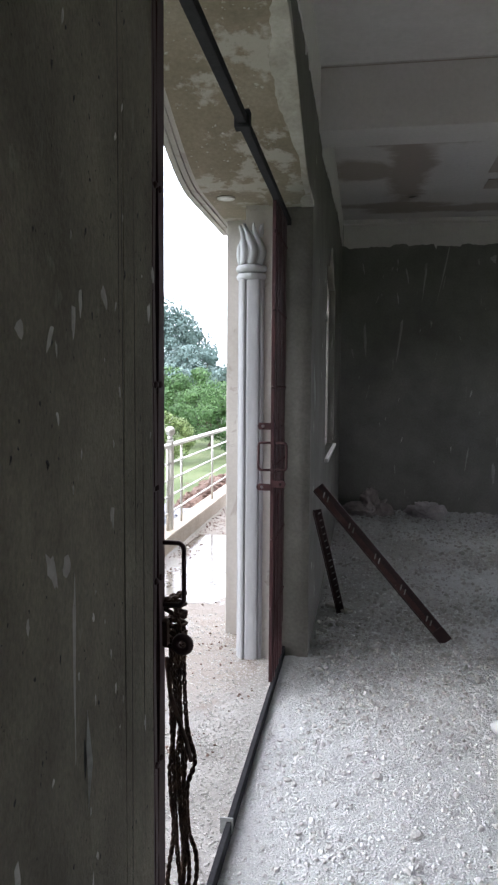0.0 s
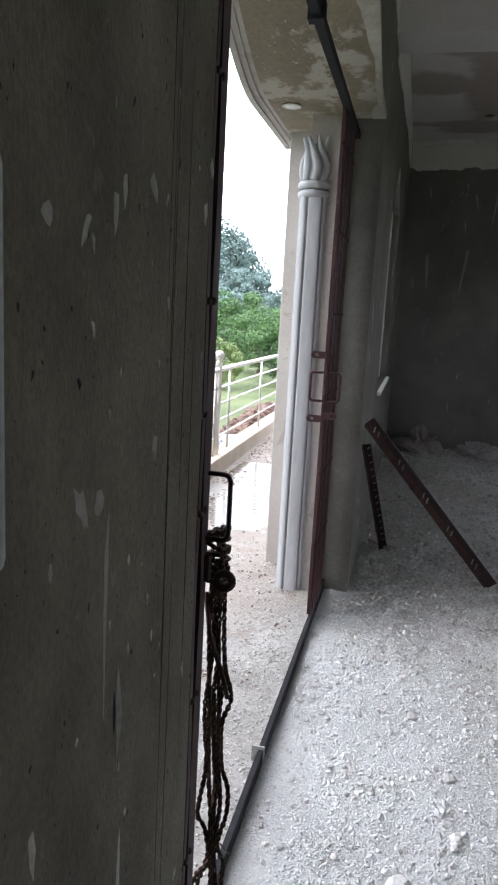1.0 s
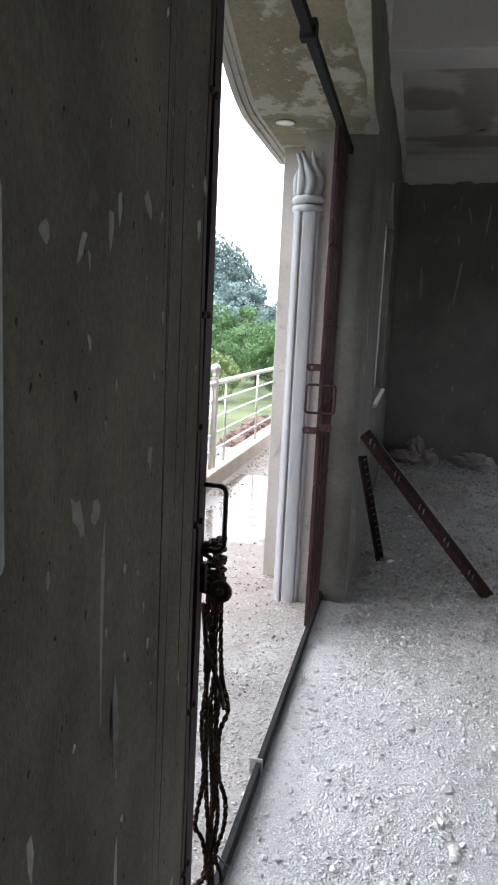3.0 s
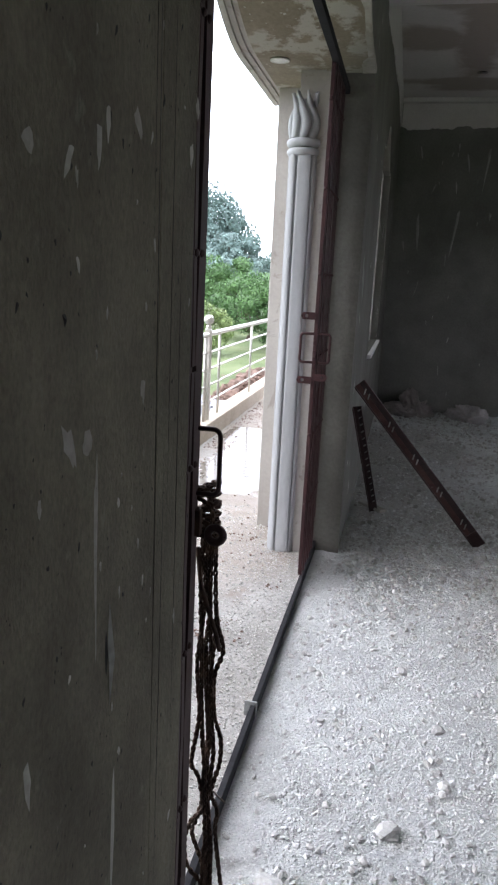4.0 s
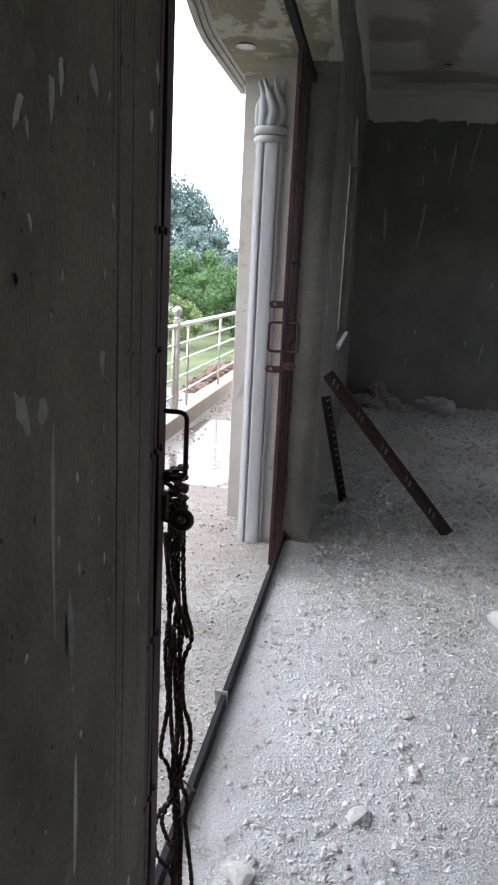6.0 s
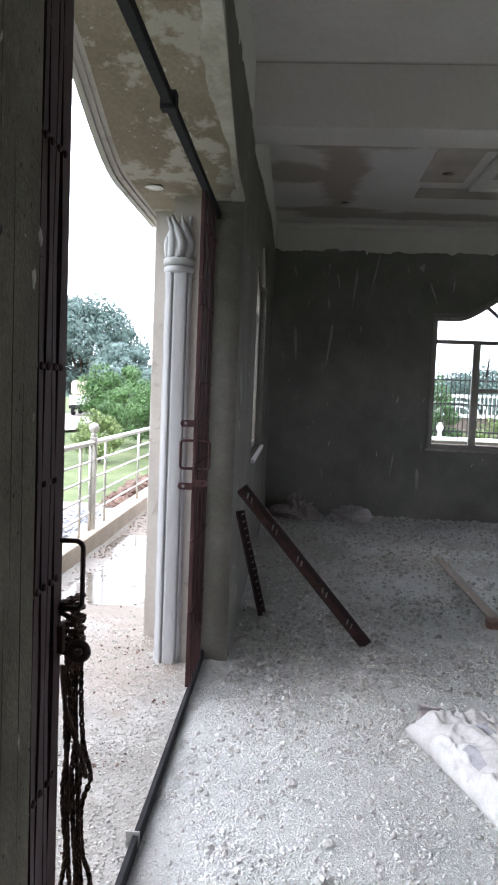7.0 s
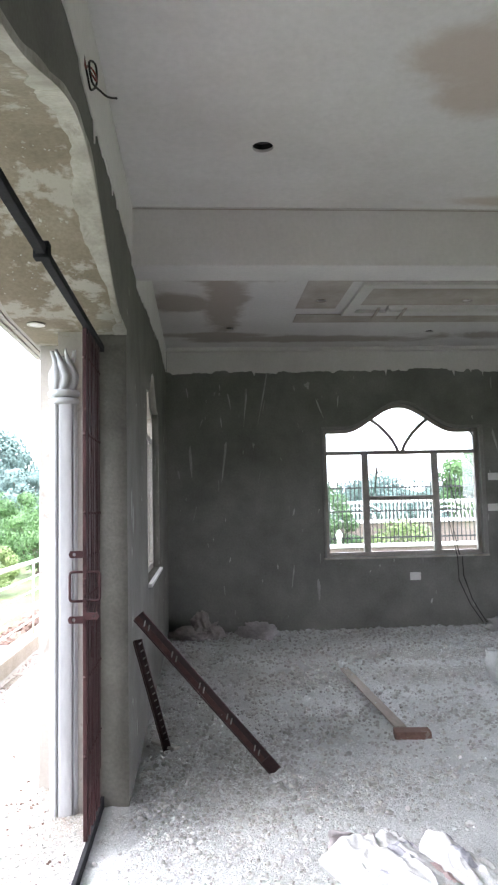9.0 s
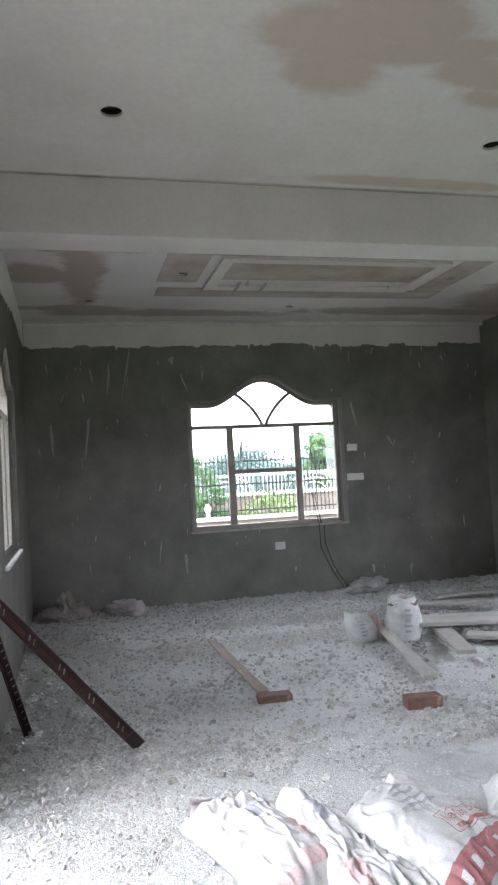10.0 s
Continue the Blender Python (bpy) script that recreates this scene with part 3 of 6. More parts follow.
def column(cx, cy):
    c = group_of("column", "white primed ornamental column with fluted shaft and leaf capital", "column", at=(cx, cy, 0))
    # four broad bowed bands parted by deep narrow grooves
    n, bm = 216, bmesh.new()
    rings = []
    for z in (-0.04, 0.02, 2.02, 2.05):
        ring = []
        for k in range(n):
            a = 360 * k / n
            d = min(abs((a - g + 180) % 360 - 180) for g in (-101, -50, 50, 101, 150, 210))
            r = 0.071 - (0.024 if d < 3.4 else 0.003 * max(0.0, 1 - (d - 3.4) / 6))
            ca, sa = math.cos(radians(a)), math.sin(radians(a))
            ring.append(bm.verts.new((r * math.copysign(abs(ca) ** 0.62, ca), r * math.copysign(abs(sa) ** 0.62, sa), z)))
        rings.append(ring)
    for a, b in zip(rings, rings[1:]):
        for k in range(n):
            bm.faces.new((a[k], a[(k + 1) % n], b[(k + 1) % n], b[k]))
    bm.faces.new(rings[-1])
    part("shaft", bm, M_column, c)
    for z, r in ((2.065, 0.084), (2.108, 0.087)):
        bm = bmesh.new()
        lathe(bm, [(0.05, z - 0.02)] + [(r - 0.02 + 0.02 * math.cos(math.pi * (i / 8 - 0.5)), z + 0.02 * math.sin(math.pi * (i / 8 - 0.5))) for i in range(9)] + [(0.05, z + 0.02)], 40)
        part("ring", bm, M_column, c, smooth=True)
    bm = bmesh.new()
    lathe(bm, [(0.060, 2.125), (0.070, 2.16), (0.072, 2.20), (0.060, 2.25), (0.046, 2.29), (0.030, 2.31)], 36)
    part("bell", bm, M_column, c, smooth=True)
    leaf = None
    for k in range(8):
        if leaf is None:
            bm, rows, m = bmesh.new(), [], 16
            for i in range(m + 1):
                s = i / m
                z = 2.125 + 0.215 * s
                r = 0.074 + 0.015 * math.sin(math.pi * min(1, s * 1.5)) - 0.010 * s + 0.014 * (max(0, s - 0.70) / 0.30) ** 1.5
                tw = 0.34 * math.sin(math.pi * 1.5 * s) - 0.22 * s
                half = 0.385 * (1 - 0.90 * (max(0.0, s - 0.60) / 0.40) ** 1.4)
                row = []
                for q in (-1, -0.6, 0, 0.6, 1):
                    rr = r - 0.020 * abs(q) ** 3.2
                    row.append(bm.verts.new((rr * math.cos(tw + q * half), rr * math.sin(tw + q * half), z)))
                rows.append(row)
            for a, b in zip(rows, rows[1:]):
                for q in range(4):
                    bm.faces.new((a[q], a[q + 1], b[q + 1], b[q]))
            leaf = part("leaf", bm, M_column, c, smooth=True)
            mod = leaf.modifiers.new("thick", "SOLIDIFY")
            mod.thickness = 0.008
        else:
            o = leaf.copy()
            scene.collection.objects.link(o)
            o.rotation_euler = (0, 0, 2 * math.pi * k / 8)
    return c


column(-0.593, 3.86)

# lamp in the arch soffit
lamp = group_of("downlight", "round white downlight set into the arch soffit", "downlight", at=(-0.70, 3.66, arch_z(3.66) - 0.004))
part("rim", lathe(bmesh.new(), [(0.046, 0.0), (0.046, -0.004), (0.040, -0.006), (0.038, 0.0)], 28), M_fly, lamp, smooth=True)
part("lens", lathe(bmesh.new(), [(0.038, -0.001), (0.030, -0.004), (0.001, -0.005)], 28), M_lamp, lamp, smooth=True)

# ---- collapsible gate ----
GX = -0.402


def channel_mesh(h, w=0.020, d=0.026, t=0.003):
    a, b = d / 2, w / 2
    return slab([(-a, -b), (a, -b), (a, b), (a - t, b), (a - t, -b + t), (-a + t, -b + t), (-a + t, b), (-a, b)], [], h, lambda u, v, q: (u, v, q))


def rod_handle(name, parent, x, y, z, out, mat, h=0.125, r=0.006):
    s = 1 if out > 0 else -1
    pts = [(x, y, z)]
    for a in range(6):
        g = a / 5 * math.pi / 2
        pts.append((x + out - s * 0.014 * (1 - math.sin(g)), y, z - 0.014 * (1 - math.cos(g))))
    for a in range(6):
        g = a / 5 * math.pi / 2
        pts.append((x + out - s * 0.014 * (1 - math.cos(g)), y, z - h + 0.014 * (1 - math.sin(g))))
    pts.append((x, y, z - h))
    return part(name, tube(bmesh.new(), pts, r, 10), mat, parent, smooth=True)


def folded_gate(name, y0, y1, lead, count, mat, label, gx, deep):
    """A collapsed lattice gate standing in its track from y0 to y1; lead is the y of its leading post."""
    g = group_of(name, label, "gate", "halves of the doorway gate", (gx, y0, 0.05))
    h = 2.27
    first = None
    for i in range(count):
        y = (y1 - y0) * (i + 0.5) / count
        dx = 0.004 * math.sin(i * 2.1)
        if first is None:
            first = part("channel", channel_mesh(h, 0.020, 2 * deep), mat, g)
            first.location = (dx, y, 0)
        else:
            o = first.copy()
            scene.collection.objects.link(o)
            o.location = (dx, y, 0)
    bar = rivet = None
    levels = [0.36, 0.70, 1.06, 1.43, 1.79, 2.15]
    for i in range(count - 1):
        y = (y1 - y0) * (i + 1) / count
        for k, z in enumerate(levels):
            for sx in (-deep - 0.003, deep + 0.003):
                tilt = (0.035 if (i + k) % 2 else -0.035)
                if bar is None:
                    bar = part("lattice_bar", boxed(-0.0015, 0.0015, -0.009, 0.009, -0.19, 0.17, 0.0008), mat, g)
                    o = bar
                else:
                    o = bar.copy()
                    scene.collection.objects.link(o)
                o.location, o.rotation_euler = (sx, y, z), (tilt, 0, 0)
            if rivet is None:
                rivet = part("rivet", lathe(bmesh.new(), [(0.007, 0), (0.0065, 0.003), (0.003, 0.006)], 10, pose(0, 0, 0, 0, 90, 0)), mat, g, smooth=True)
                o = rivet
            else:
                o = rivet.copy()
                scene.collection.objects.link(o)
            o.location = (deep + 0.0045, y, z)
    ly = lead - y0
    s = 1 if lead > (y0 + y1) / 2 else -1
    part("leading_post", boxed(-deep, deep, ly - 0.012, ly + 0.012, 0, h + 0.02, 0.002), mat, g)
    for z in levels:
        part("post_rivet", lathe(bmesh.new(), [(0.009, 0), (0.008, 0.004), (0.003, 0.007)], 10, pose(0, ly + s * 0.012, z, -90 * s, 0, 0)), mat, g, smooth=True)
    return g, ly


near_gate, ly = folded_gate("gate", DOOR_Y0 + 0.01, 1.34, 1.345, 13, M_gate, "dark painted collapsible steel gate folded at the jamb", -0.394, 0.018)
rod_handle("handle", near_gate, 0.018, ly, 1.12, 0.042, M_gate, 0.125, 0.0047)
part("hasp", boxed(-0.004, 0.030, ly - 0.016, ly + 0.016, 0.915, 0.965, 0.002), M_rust, near_gate, "rusty hasp plate")
ring_bm = bmesh.new()
tube(ring_bm, [(0.064 + 0.0145 * math.cos(a), ly - 0.026, 0.926 + 0.0145 * math.sin(a)) for a in (2 * math.pi * i / 16 for i in range(17))], 0.0078, 8, caps=False)
part("lock_ring", ring_bm, M_gate, near_gate, smooth=True)

far_gate, ly = folded_gate("gate", 3.355, DOOR_Y1 - 0.06, 3.365, 9, M_red, "maroon collapsible steel gate folded against the far jamb", -0.412, 0.009)
rod_handle("handle", far_gate, 0.010, ly, 1.165, 0.056, M_red, 0.13)
rod_handle("handle", far_gate, -0.010, ly, 1.165, -0.058, M_red, 0.13)


def eye_plate(parent, x0, x1, z, eye):
    u0, u1 = min(x0, x1), max(x0, x1)
    bm = slab([(u0, z - 0.016), (u1, z - 0.016), (u1 + (0.008 if x1 > x0 else 0), z), (u1, z + 0.016), (u0, z + 0.016), (u0 - (0.008 if x1 < x0 else 0), z)], [circle(eye, z, 0.008, 12)], 0.006, lambda u, v, w: (u, ly - 0.016 - w, v))
    part("hasp_plate", bm, M_red, parent, "red oxide hasp plate with an eye")


eye_plate(far_gate, -0.005, -0.062, 1.245, -0.045)
eye_plate(far_gate, -0.005, -0.066, 0.955, -0.048)
eye_plate(far_gate, 0.008, 0.058, 0.970, 0.042)
for z in (1.00, 1.022, 1.044, 1.066, 1.088, 1.11, 1.132):
    part("spring_coil", tube(bmesh.new(), [(0.001 + 0.006 * math.cos(a), ly - 0.014 + 0.003 * math.sin(a), z + 0.003 * a / 6.28) for a in (2 * math.pi * k / 12 for k in range(13))], 0.003, 6, caps=False), M_red, far_gate, smooth=True)
part("bolt", tube(bmesh.new(), [(0.026, ly + 0.03, 0.78), (0.026, ly + 0.03, 0.92)], 0.005, 8), M_red, far_gate)

track = group_of("gate_track", "dark steel gate track with spacer block across the doorway", "gate track", at=(GX, DOOR_C, 0))
half = (DOOR_Y1 - DOOR_Y0) / 2
bm = bmesh.new()
box(bm, -0.016, 0.016, -half, half, 2.340, 2.372, 0.003)
part("head_rail", bm, M_track, track)
part("spacer", boxed(-0.026, 0.026, 2.38 - DOOR_C, 2.425 - DOOR_C, 2.328, 2.386, 0.003), M_track, track)
bm = bmesh.new()
box(bm, -0.010, 0.006, -half, half, -0.01, 0.044)
box(bm, -0.018, -0.0102, -half, half, -0.01, 0.020)
part("floor_rail", bm, M_track, track)
part("stop_lug", boxed(-0.032, 0.012, 2.225 - DOOR_C, 2.230 - DOOR_C, 0.0, 0.056, 0.001), M_plastic_grey, track, "bare grey steel lug")


# rusted chain knotted on the near gate
def chain_strand(parent, pts, link=0.0128, wire=0.0027, seed=0):
    rnd = random.Random(seed)
    pts = [Vector(p) for p in pts]
    dense = []
    for i in range(len(pts) - 1):
        p0, p1, p2, p3 = pts[max(i - 1, 0)], pts[i], pts[i + 1], pts[min(i + 2, len(pts) - 1)]
        for k in range(30):
            t = k / 30
            dense.append(0.5 * ((2 * p1) + (p2 - p0) * t + (2 * p0 - 5 * p1 + 4 * p2 - p3) * t * t + (3 * p1 - p0 - 3 * p2 + p3) * t ** 3))
    dense.append(pts[-1])
    bm, acc, flip, last = bmesh.new(), 0.0, 0, dense[0]
    for q in dense[1:]:
        d = q - last
        if d.length >= link * 0.62:
            d.normalize()
            a = d.cross(Vector((0.3, 0.8, 0.2))).normalized()
            b = d.cross(a)
            side = (a if flip % 2 else b) + 0.25 * Vector((rnd.uniform(-1, 1), rnd.uniform(-1, 1), rnd.uniform(-1, 1)))
            side = (side - d * side.dot(d)).normalized()
            c = (q + last) / 2
            tube(bm, [c + d * (link / 2) * math.cos(g) + side * (link * 0.27) * math.sin(g) for g in (2 * math.pi * k / 8 for k in range(9))], wire, 5, caps=False)
            flip += 1
            last = q
    return part("chain_strand", bm, M_rust, parent, smooth=True)


chain = group_of("chain", "rusted steel chain knotted on the gate and trailing on the floor", "chain", at=(-0.364, 1.365, 0))


def hung(points, depth=0.0, tail=(), seed=0):
    """A hanging strand through (x, z) places of the doorway, then along the floor."""
    run = [(x + 0.364, depth + 0.004 * math.sin(7 * z), z) for x, z in points]
    chain_strand(chain, run + list(tail), seed=seed)


TAIL_1 = [(0.05, 0.05, 0.018), (0.14, 0.11, 0.014), (0.24, 0.13, 0.014), (0.32, 0.10, 0.014), (0.37, 0.06, 0.014)]
TAIL_2 = [(0.07, 0.05, 0.018), (0.13, 0.09, 0.014), (0.22, 0.10, 0.014), (0.30, 0.06, 0.014)]
hung([(-0.362, 0.99), (-0.361, 0.894), (-0.357, 0.835), (-0.363, 0.753), (-0.369, 0.677), (-0.361, 0.566), (-0.372, 0.48), (-0.375, 0.442), (-0.359, 0.416), (-0.348, 0.341), (-0.371, 0.306), (-0.385, 0.257), (-0.379, 0.192), (-0.344, 0.144), (-0.335, 0.06)], 0.004, TAIL_1, 1)
hung([(-0.357, 0.99), (-0.355, 0.875), (-0.349, 0.796), (-0.356, 0.70), (-0.351, 0.623), (-0.343, 0.509), (-0.343, 0.391), (-0.335, 0.294), (-0.334, 0.125), (-0.325, 0.03)], 0.012, TAIL_2, 2)
hung([(-0.345, 1.0), (-0.342, 0.876), (-0.335, 0.778), (-0.319, 0.712), (-0.335, 0.652), (-0.332, 0.562), (-0.317, 0.51), (-0.317, 0.453), (-0.330, 0.398), (-0.334, 0.368), (-0.319, 0.332), (-0.321, 0.272), (-0.303, 0.134), (-0.295, 0.03)], 0.016, TAIL_2[1:], 3)
hung([(-0.338, 0.80), (-0.338, 0.74), (-0.343, 0.66), (-0.340, 0.57), (-0.348, 0.46), (-0.343, 0.40), (-0.362, 0.308), (-0.374, 0.26), (-0.350, 0.189), (-0.338, 0.10), (-0.33, 0.02)], 0.020, (), 4)
hung([(-0.352, 0.72), (-0.346, 0.60), (-0.338, 0.50), (-0.349, 0.42), (-0.340, 0.36), (-0.328, 0.25), (-0.325, 0.12), (-0.31, 0.016)], 0.006, (), 5)
hung([(-0.349, 0.95), (-0.350, 0.85), (-0.345, 0.75), (-0.340, 0.64), (-0.336, 0.55), (-0.330, 0.48), (-0.335, 0.41), (-0.340, 0.30), (-0.345, 0.15), (-0.33, 0.016)], 0.010, (), 6)
hung([(-0.366, 0.97), (-0.367, 0.86), (-0.360, 0.72), (-0.354, 0.55), (-0.346, 0.44), (-0.342, 0.33), (-0.336, 0.20), (-0.330, 0.03)], 0.0, (), 7)
# the knot: turns of chain pulled tight round the hasp
for k in range(8):
    zk, lean = 0.960 + 0.0135 * k, 0.012 * math.sin(2.1 * k)
    chain_strand(chain, [(0.004 + 0.024 * math.cos(g), 0.002 + 0.018 * math.sin(g), zk + lean * math.cos(g)) for g in (2 * math.pi * i / 7 + k for i in range(8))], seed=20 + k)
chain_strand(chain, [(-0.002, 0.014, 1.055), (0.012, -0.012, 1.03), (0.020, -0.014, 0.99), (0.004, -0.016, 0.955)], seed=30)
part("rope", tube(bmesh.new(), [(-0.012, 0.0, 0.93), (-0.001, -0.006, 0.854), (0.016, -0.008, 0.804), (0.032, -0.006, 0.758), (0.039, 0.004, 0.715)], 0.0050, 8), M_rust, chain, "stiff rusty rod wound in with the links", smooth=True)
rag_bm = bmesh.new()
bmesh.ops.create_icosphere(rag_bm, subdivisions=3, radius=1)
for v in rag_bm.verts:
    k = 1 + 0.6 * noise.noise(v.co * 1.7) + 0.3 * noise.noise(v.co * 4)
    v.co = Vector((v.co.x * 0.011 * k - 0.016, v.co.y * 0.006 - 0.022, v.co.z * 0.022 * k + 0.985 + v.co.x * 0.01))
part("cloth_scrap", rag_bm, M_splash, chain, "pale scrap of cloth tied into the knot", smooth=True)
part("twig", tube(bmesh.new(), [(0.038, 0.006, 0.389), (0.050, 0.002, 0.380), (0.065, 0.0, 0.371)], 0.0022, 6), M_plank_red, chain, "thin brown twig caught in the links")

# ---- windows ----
def back_window():
    x0, x1, s, sh, rise, hw = BW
    c = (x0 + x1) / 2
    w = structure(new("window_1"), "brown steel window with a bell-shaped head and clear panes")
    w.location = (c, YN + 0.06, s)
    W2 = (x1 - x0) / 2

    def top(u, inset=0.0):
        return sh - s - inset + rise * bell(u, hw)
    n = 32
    out = [(-W2, 0.0), (W2, 0.0)] + [(W2 - 2 * W2 * i / n, top(W2 - 2 * W2 * i / n)) for i in range(n + 1)]
    i2 = W2 - 0.05
    inn = [(-i2, 0.05), (i2, 0.05)] + [(i2 - 2 * i2 * i / n, top(i2 - 2 * i2 * i / n, 0.045)) for i in range(n + 1)]
    part("window_frame", slab(out, [inn], 0.06, lambda u, v, q: (u, q, v)), M_alu, w)
    zt = 2.14 - s
    part("transom", boxed(-i2, i2, 0.005, 0.055, zt - 0.025, zt + 0.025, 0.004), M_alu, w)
    for u in (-0.46, 0.43):
        part("mullion", boxed(u - 0.042, u + 0.042, 0.006, 0.054, 0.05, zt - 0.0255, 0.004), M_alu, w)
    part("glazing_bar", boxed(-0.424, 0.394, 0.008, 0.052, 0.68, 0.735, 0.004), M_alu, w)
    for sgn in (-1, 1):
        bm = bmesh.new()
        tube(bm, [(sgn * (0.03 + 0.14 * t + 0.19 * t ** 1.8), 0.03, zt + 0.02 + (top(0.36) - zt - 0.055) * (0.85 * t + 0.15 * math.sin(t * math.pi / 2))) for t in (i / 10 for i in range(11))], 0.023, 8)
        part("radial_bar", bm, M_alu, w)
    for a, b, z0, z1 in ((-i2, -0.495, 0.05, zt - 0.025), (-0.425, 0.395, 0.735, zt - 0.025), (-0.425, 0.395, 0.05, 0.68), (0.465, i2, 0.05, zt - 0.025)):
        p = part("pane", boxed(a, b, 0.028, 0.032, z0, z1), M_glass, w)
        p.visible_shadow = False
    up = [(-i2, zt + 0.025), (i2, zt + 0.025)] + [(i2 - 2 * i2 * i / n, top(i2 - 2 * i2 * i / n, 0.045)) for i in range(n + 1)]
    p = part("pane", slab(up, [], 0.004, lambda u, v, q: (u, 0.028 + q, v)), M_glass, w)
    p.visible_shadow = False
    # plaster lip round the opening
    lip_o = [(-W2 - 0.02, -0.03), (W2 + 0.05, -0.03)] + [((W2 + 0.05) - (2 * W2 + 0.07) * i / n, top((W2 + 0.05) - (2 * W2 + 0.07) * i / n) + 0.035) for i in range(n + 1)]
    part("window_surround", slab(lip_o, [[(-W2, 0), (W2, 0)] + out[2:]], 0.022, lambda u, v, q: (u, -0.082 + q, v)), M_surround, w, "rough plaster surround")
    part("window_sill", boxed(-W2 - 0.035, W2 + 0.055, -0.090, -0.002, -0.030, -0.006, 0.006), M_render, w, "rough plaster sill")


M_glass = bpy.data.materials.new("clear_window_glass")
M_glass.use_nodes = True
gn, gl = M_glass.node_tree.nodes, M_glass.node_tree.links
g_t, g_g, g_m, g_f = gn.new("ShaderNodeBsdfTransparent"), gn.new("ShaderNodeBsdfGlossy"), gn.new("ShaderNodeMixShader"), gn.new("ShaderNodeFresnel")
g_t.inputs[0].default_value = (0.96, 0.98, 0.98, 1)
g_g.inputs["Roughness"].default_value = 0.02
gl.new(g_f.outputs[0], g_m.inputs[0])
gl.new(g_t.outputs[0], g_m.inputs[1])
gl.new(g_g.outputs[0], g_m.inputs[2])
gl.new(g_m.outputs[0], gn["Material Output"].inputs["Surface"])
M_surround = material("rough_window_surround", [(0.20, 0.196, 0.18), (0.28, 0.275, 0.255)], 4, 60, 0.9, bump=0.5, depth=0.005)
back_window()


def side_window():
    y0, y1, s, h = SW
    c = (y0 + y1) / 2
    w = structure(new("window_2"), "brown steel side window with a white sill")
    w.location = (XW - 0.06, c, s)
    H2 = (y1 - y0) / 2
    n = 20

    def top(u, inset=0.0):
        return h - s - inset + 0.25 * bell(u, 0.6)
    out = [(-H2, 0.0), (H2, 0.0)] + [(H2 - 2 * H2 * i / n, top(H2 - 2 * H2 * i / n)) for i in range(n + 1)]
    i2 = H2 - 0.05
    inn = [(-i2, 0.05), (i2, 0.05)] + [(i2 - 2 * i2 * i / n, top(i2 - 2 * i2 * i / n, 0.045)) for i in range(n + 1)]
    part("window_frame", slab(out, [inn], 0.06, lambda u, v, q: (-q, u, v)), M_alu, w)
    for u in (-0.36, 0.36):
        part("mullion", boxed(-0.055, -0.005, u - 0.03, u + 0.03, 0.05, 1.16, 0.004), M_alu, w)
    part("transom", boxed(-0.056, -0.004, -i2, i2, 1.16, 1.21, 0.004), M_alu, w)
    for a, b in ((-i2, -0.39), (-0.33, 0.33), (0.39, i2)):
        p = part("pane", boxed(-0.032, -0.028, a, b, 0.05, 1.16), M_glass, w)
        p.visible_shadow = False
    part("window_sill", boxed(0.001, 0.088, -H2 - 0.01, H2 + 0.01, -0.030, -0.002, 0.005), M_coping, w, "white stone sill")


side_window()


# ---- fittings on the walls ----
def switch_plate(x, z, w, h, label, n):
    p = group_of("switch_plate", label, "switch plate", "wall plates", (x, YN, z))
    part("plate", boxed(-w / 2, w / 2, -0.014, -0.001, -h / 2, h / 2, 0.004), M_fly, p)
    for i in range(n):
        u = -w / 2 + w * (i + 0.5) / n
        part("rocker", boxed(u - w / n * 0.32, u + w / n * 0.32, -0.018, -0.0142, -h * 0.3, h * 0.3, 0.002), M_fly, p)


switch_plate(2.75, 0.605, 0.135, 0.095, "white socket plate on the dark wall below the window", 2)
switch_plate(3.80, 1.81, 0.14, 0.09, "white switch plate on the dark wall beside the window", 3)
switch_plate(3.825, 1.425, 0.23, 0.09, "wide white switch plate on the dark wall beside the window", 5)

b = group_of("switch_board", "smooth grey plastic switch board cover on the wall", "switch board", at=(XW, 0.345, 1.425))
part("cover", boxed(0.001, 0.022, -0.12, 0.118, -0.118, 0.118, 0.008), M_plastic_grey, b)
part("module_strip", boxed(0.0222, 0.026, -0.09, 0.09, -0.05, 0.05, 0.003), M_plastic_grey, b)

# loose cables
w = group_of("ceiling_cable", "coiled black and red cable ends hanging from the wall top", "cable", at=(XW, 2.42, 3.0))


def eased(pts, steps=6):
    """Points of a smooth line through pts."""
    v, res = [Vector(p) for p in pts], []
    for i in range(len(v) - 1):
        p0, p1, p2, p3 = v[max(i - 1, 0)], v[i], v[i + 1], v[min(i + 2, len(v) - 1)]
        for k in range(steps):
            t = k / steps
            res.append(0.5 * ((2 * p1) + (p2 - p0) * t + (2 * p0 - 5 * p1 + 4 * p2 - p3) * t * t + (3 * p1 - p0 - 3 * p2 + p3) * t ** 3))
    return res + [v[-1]]


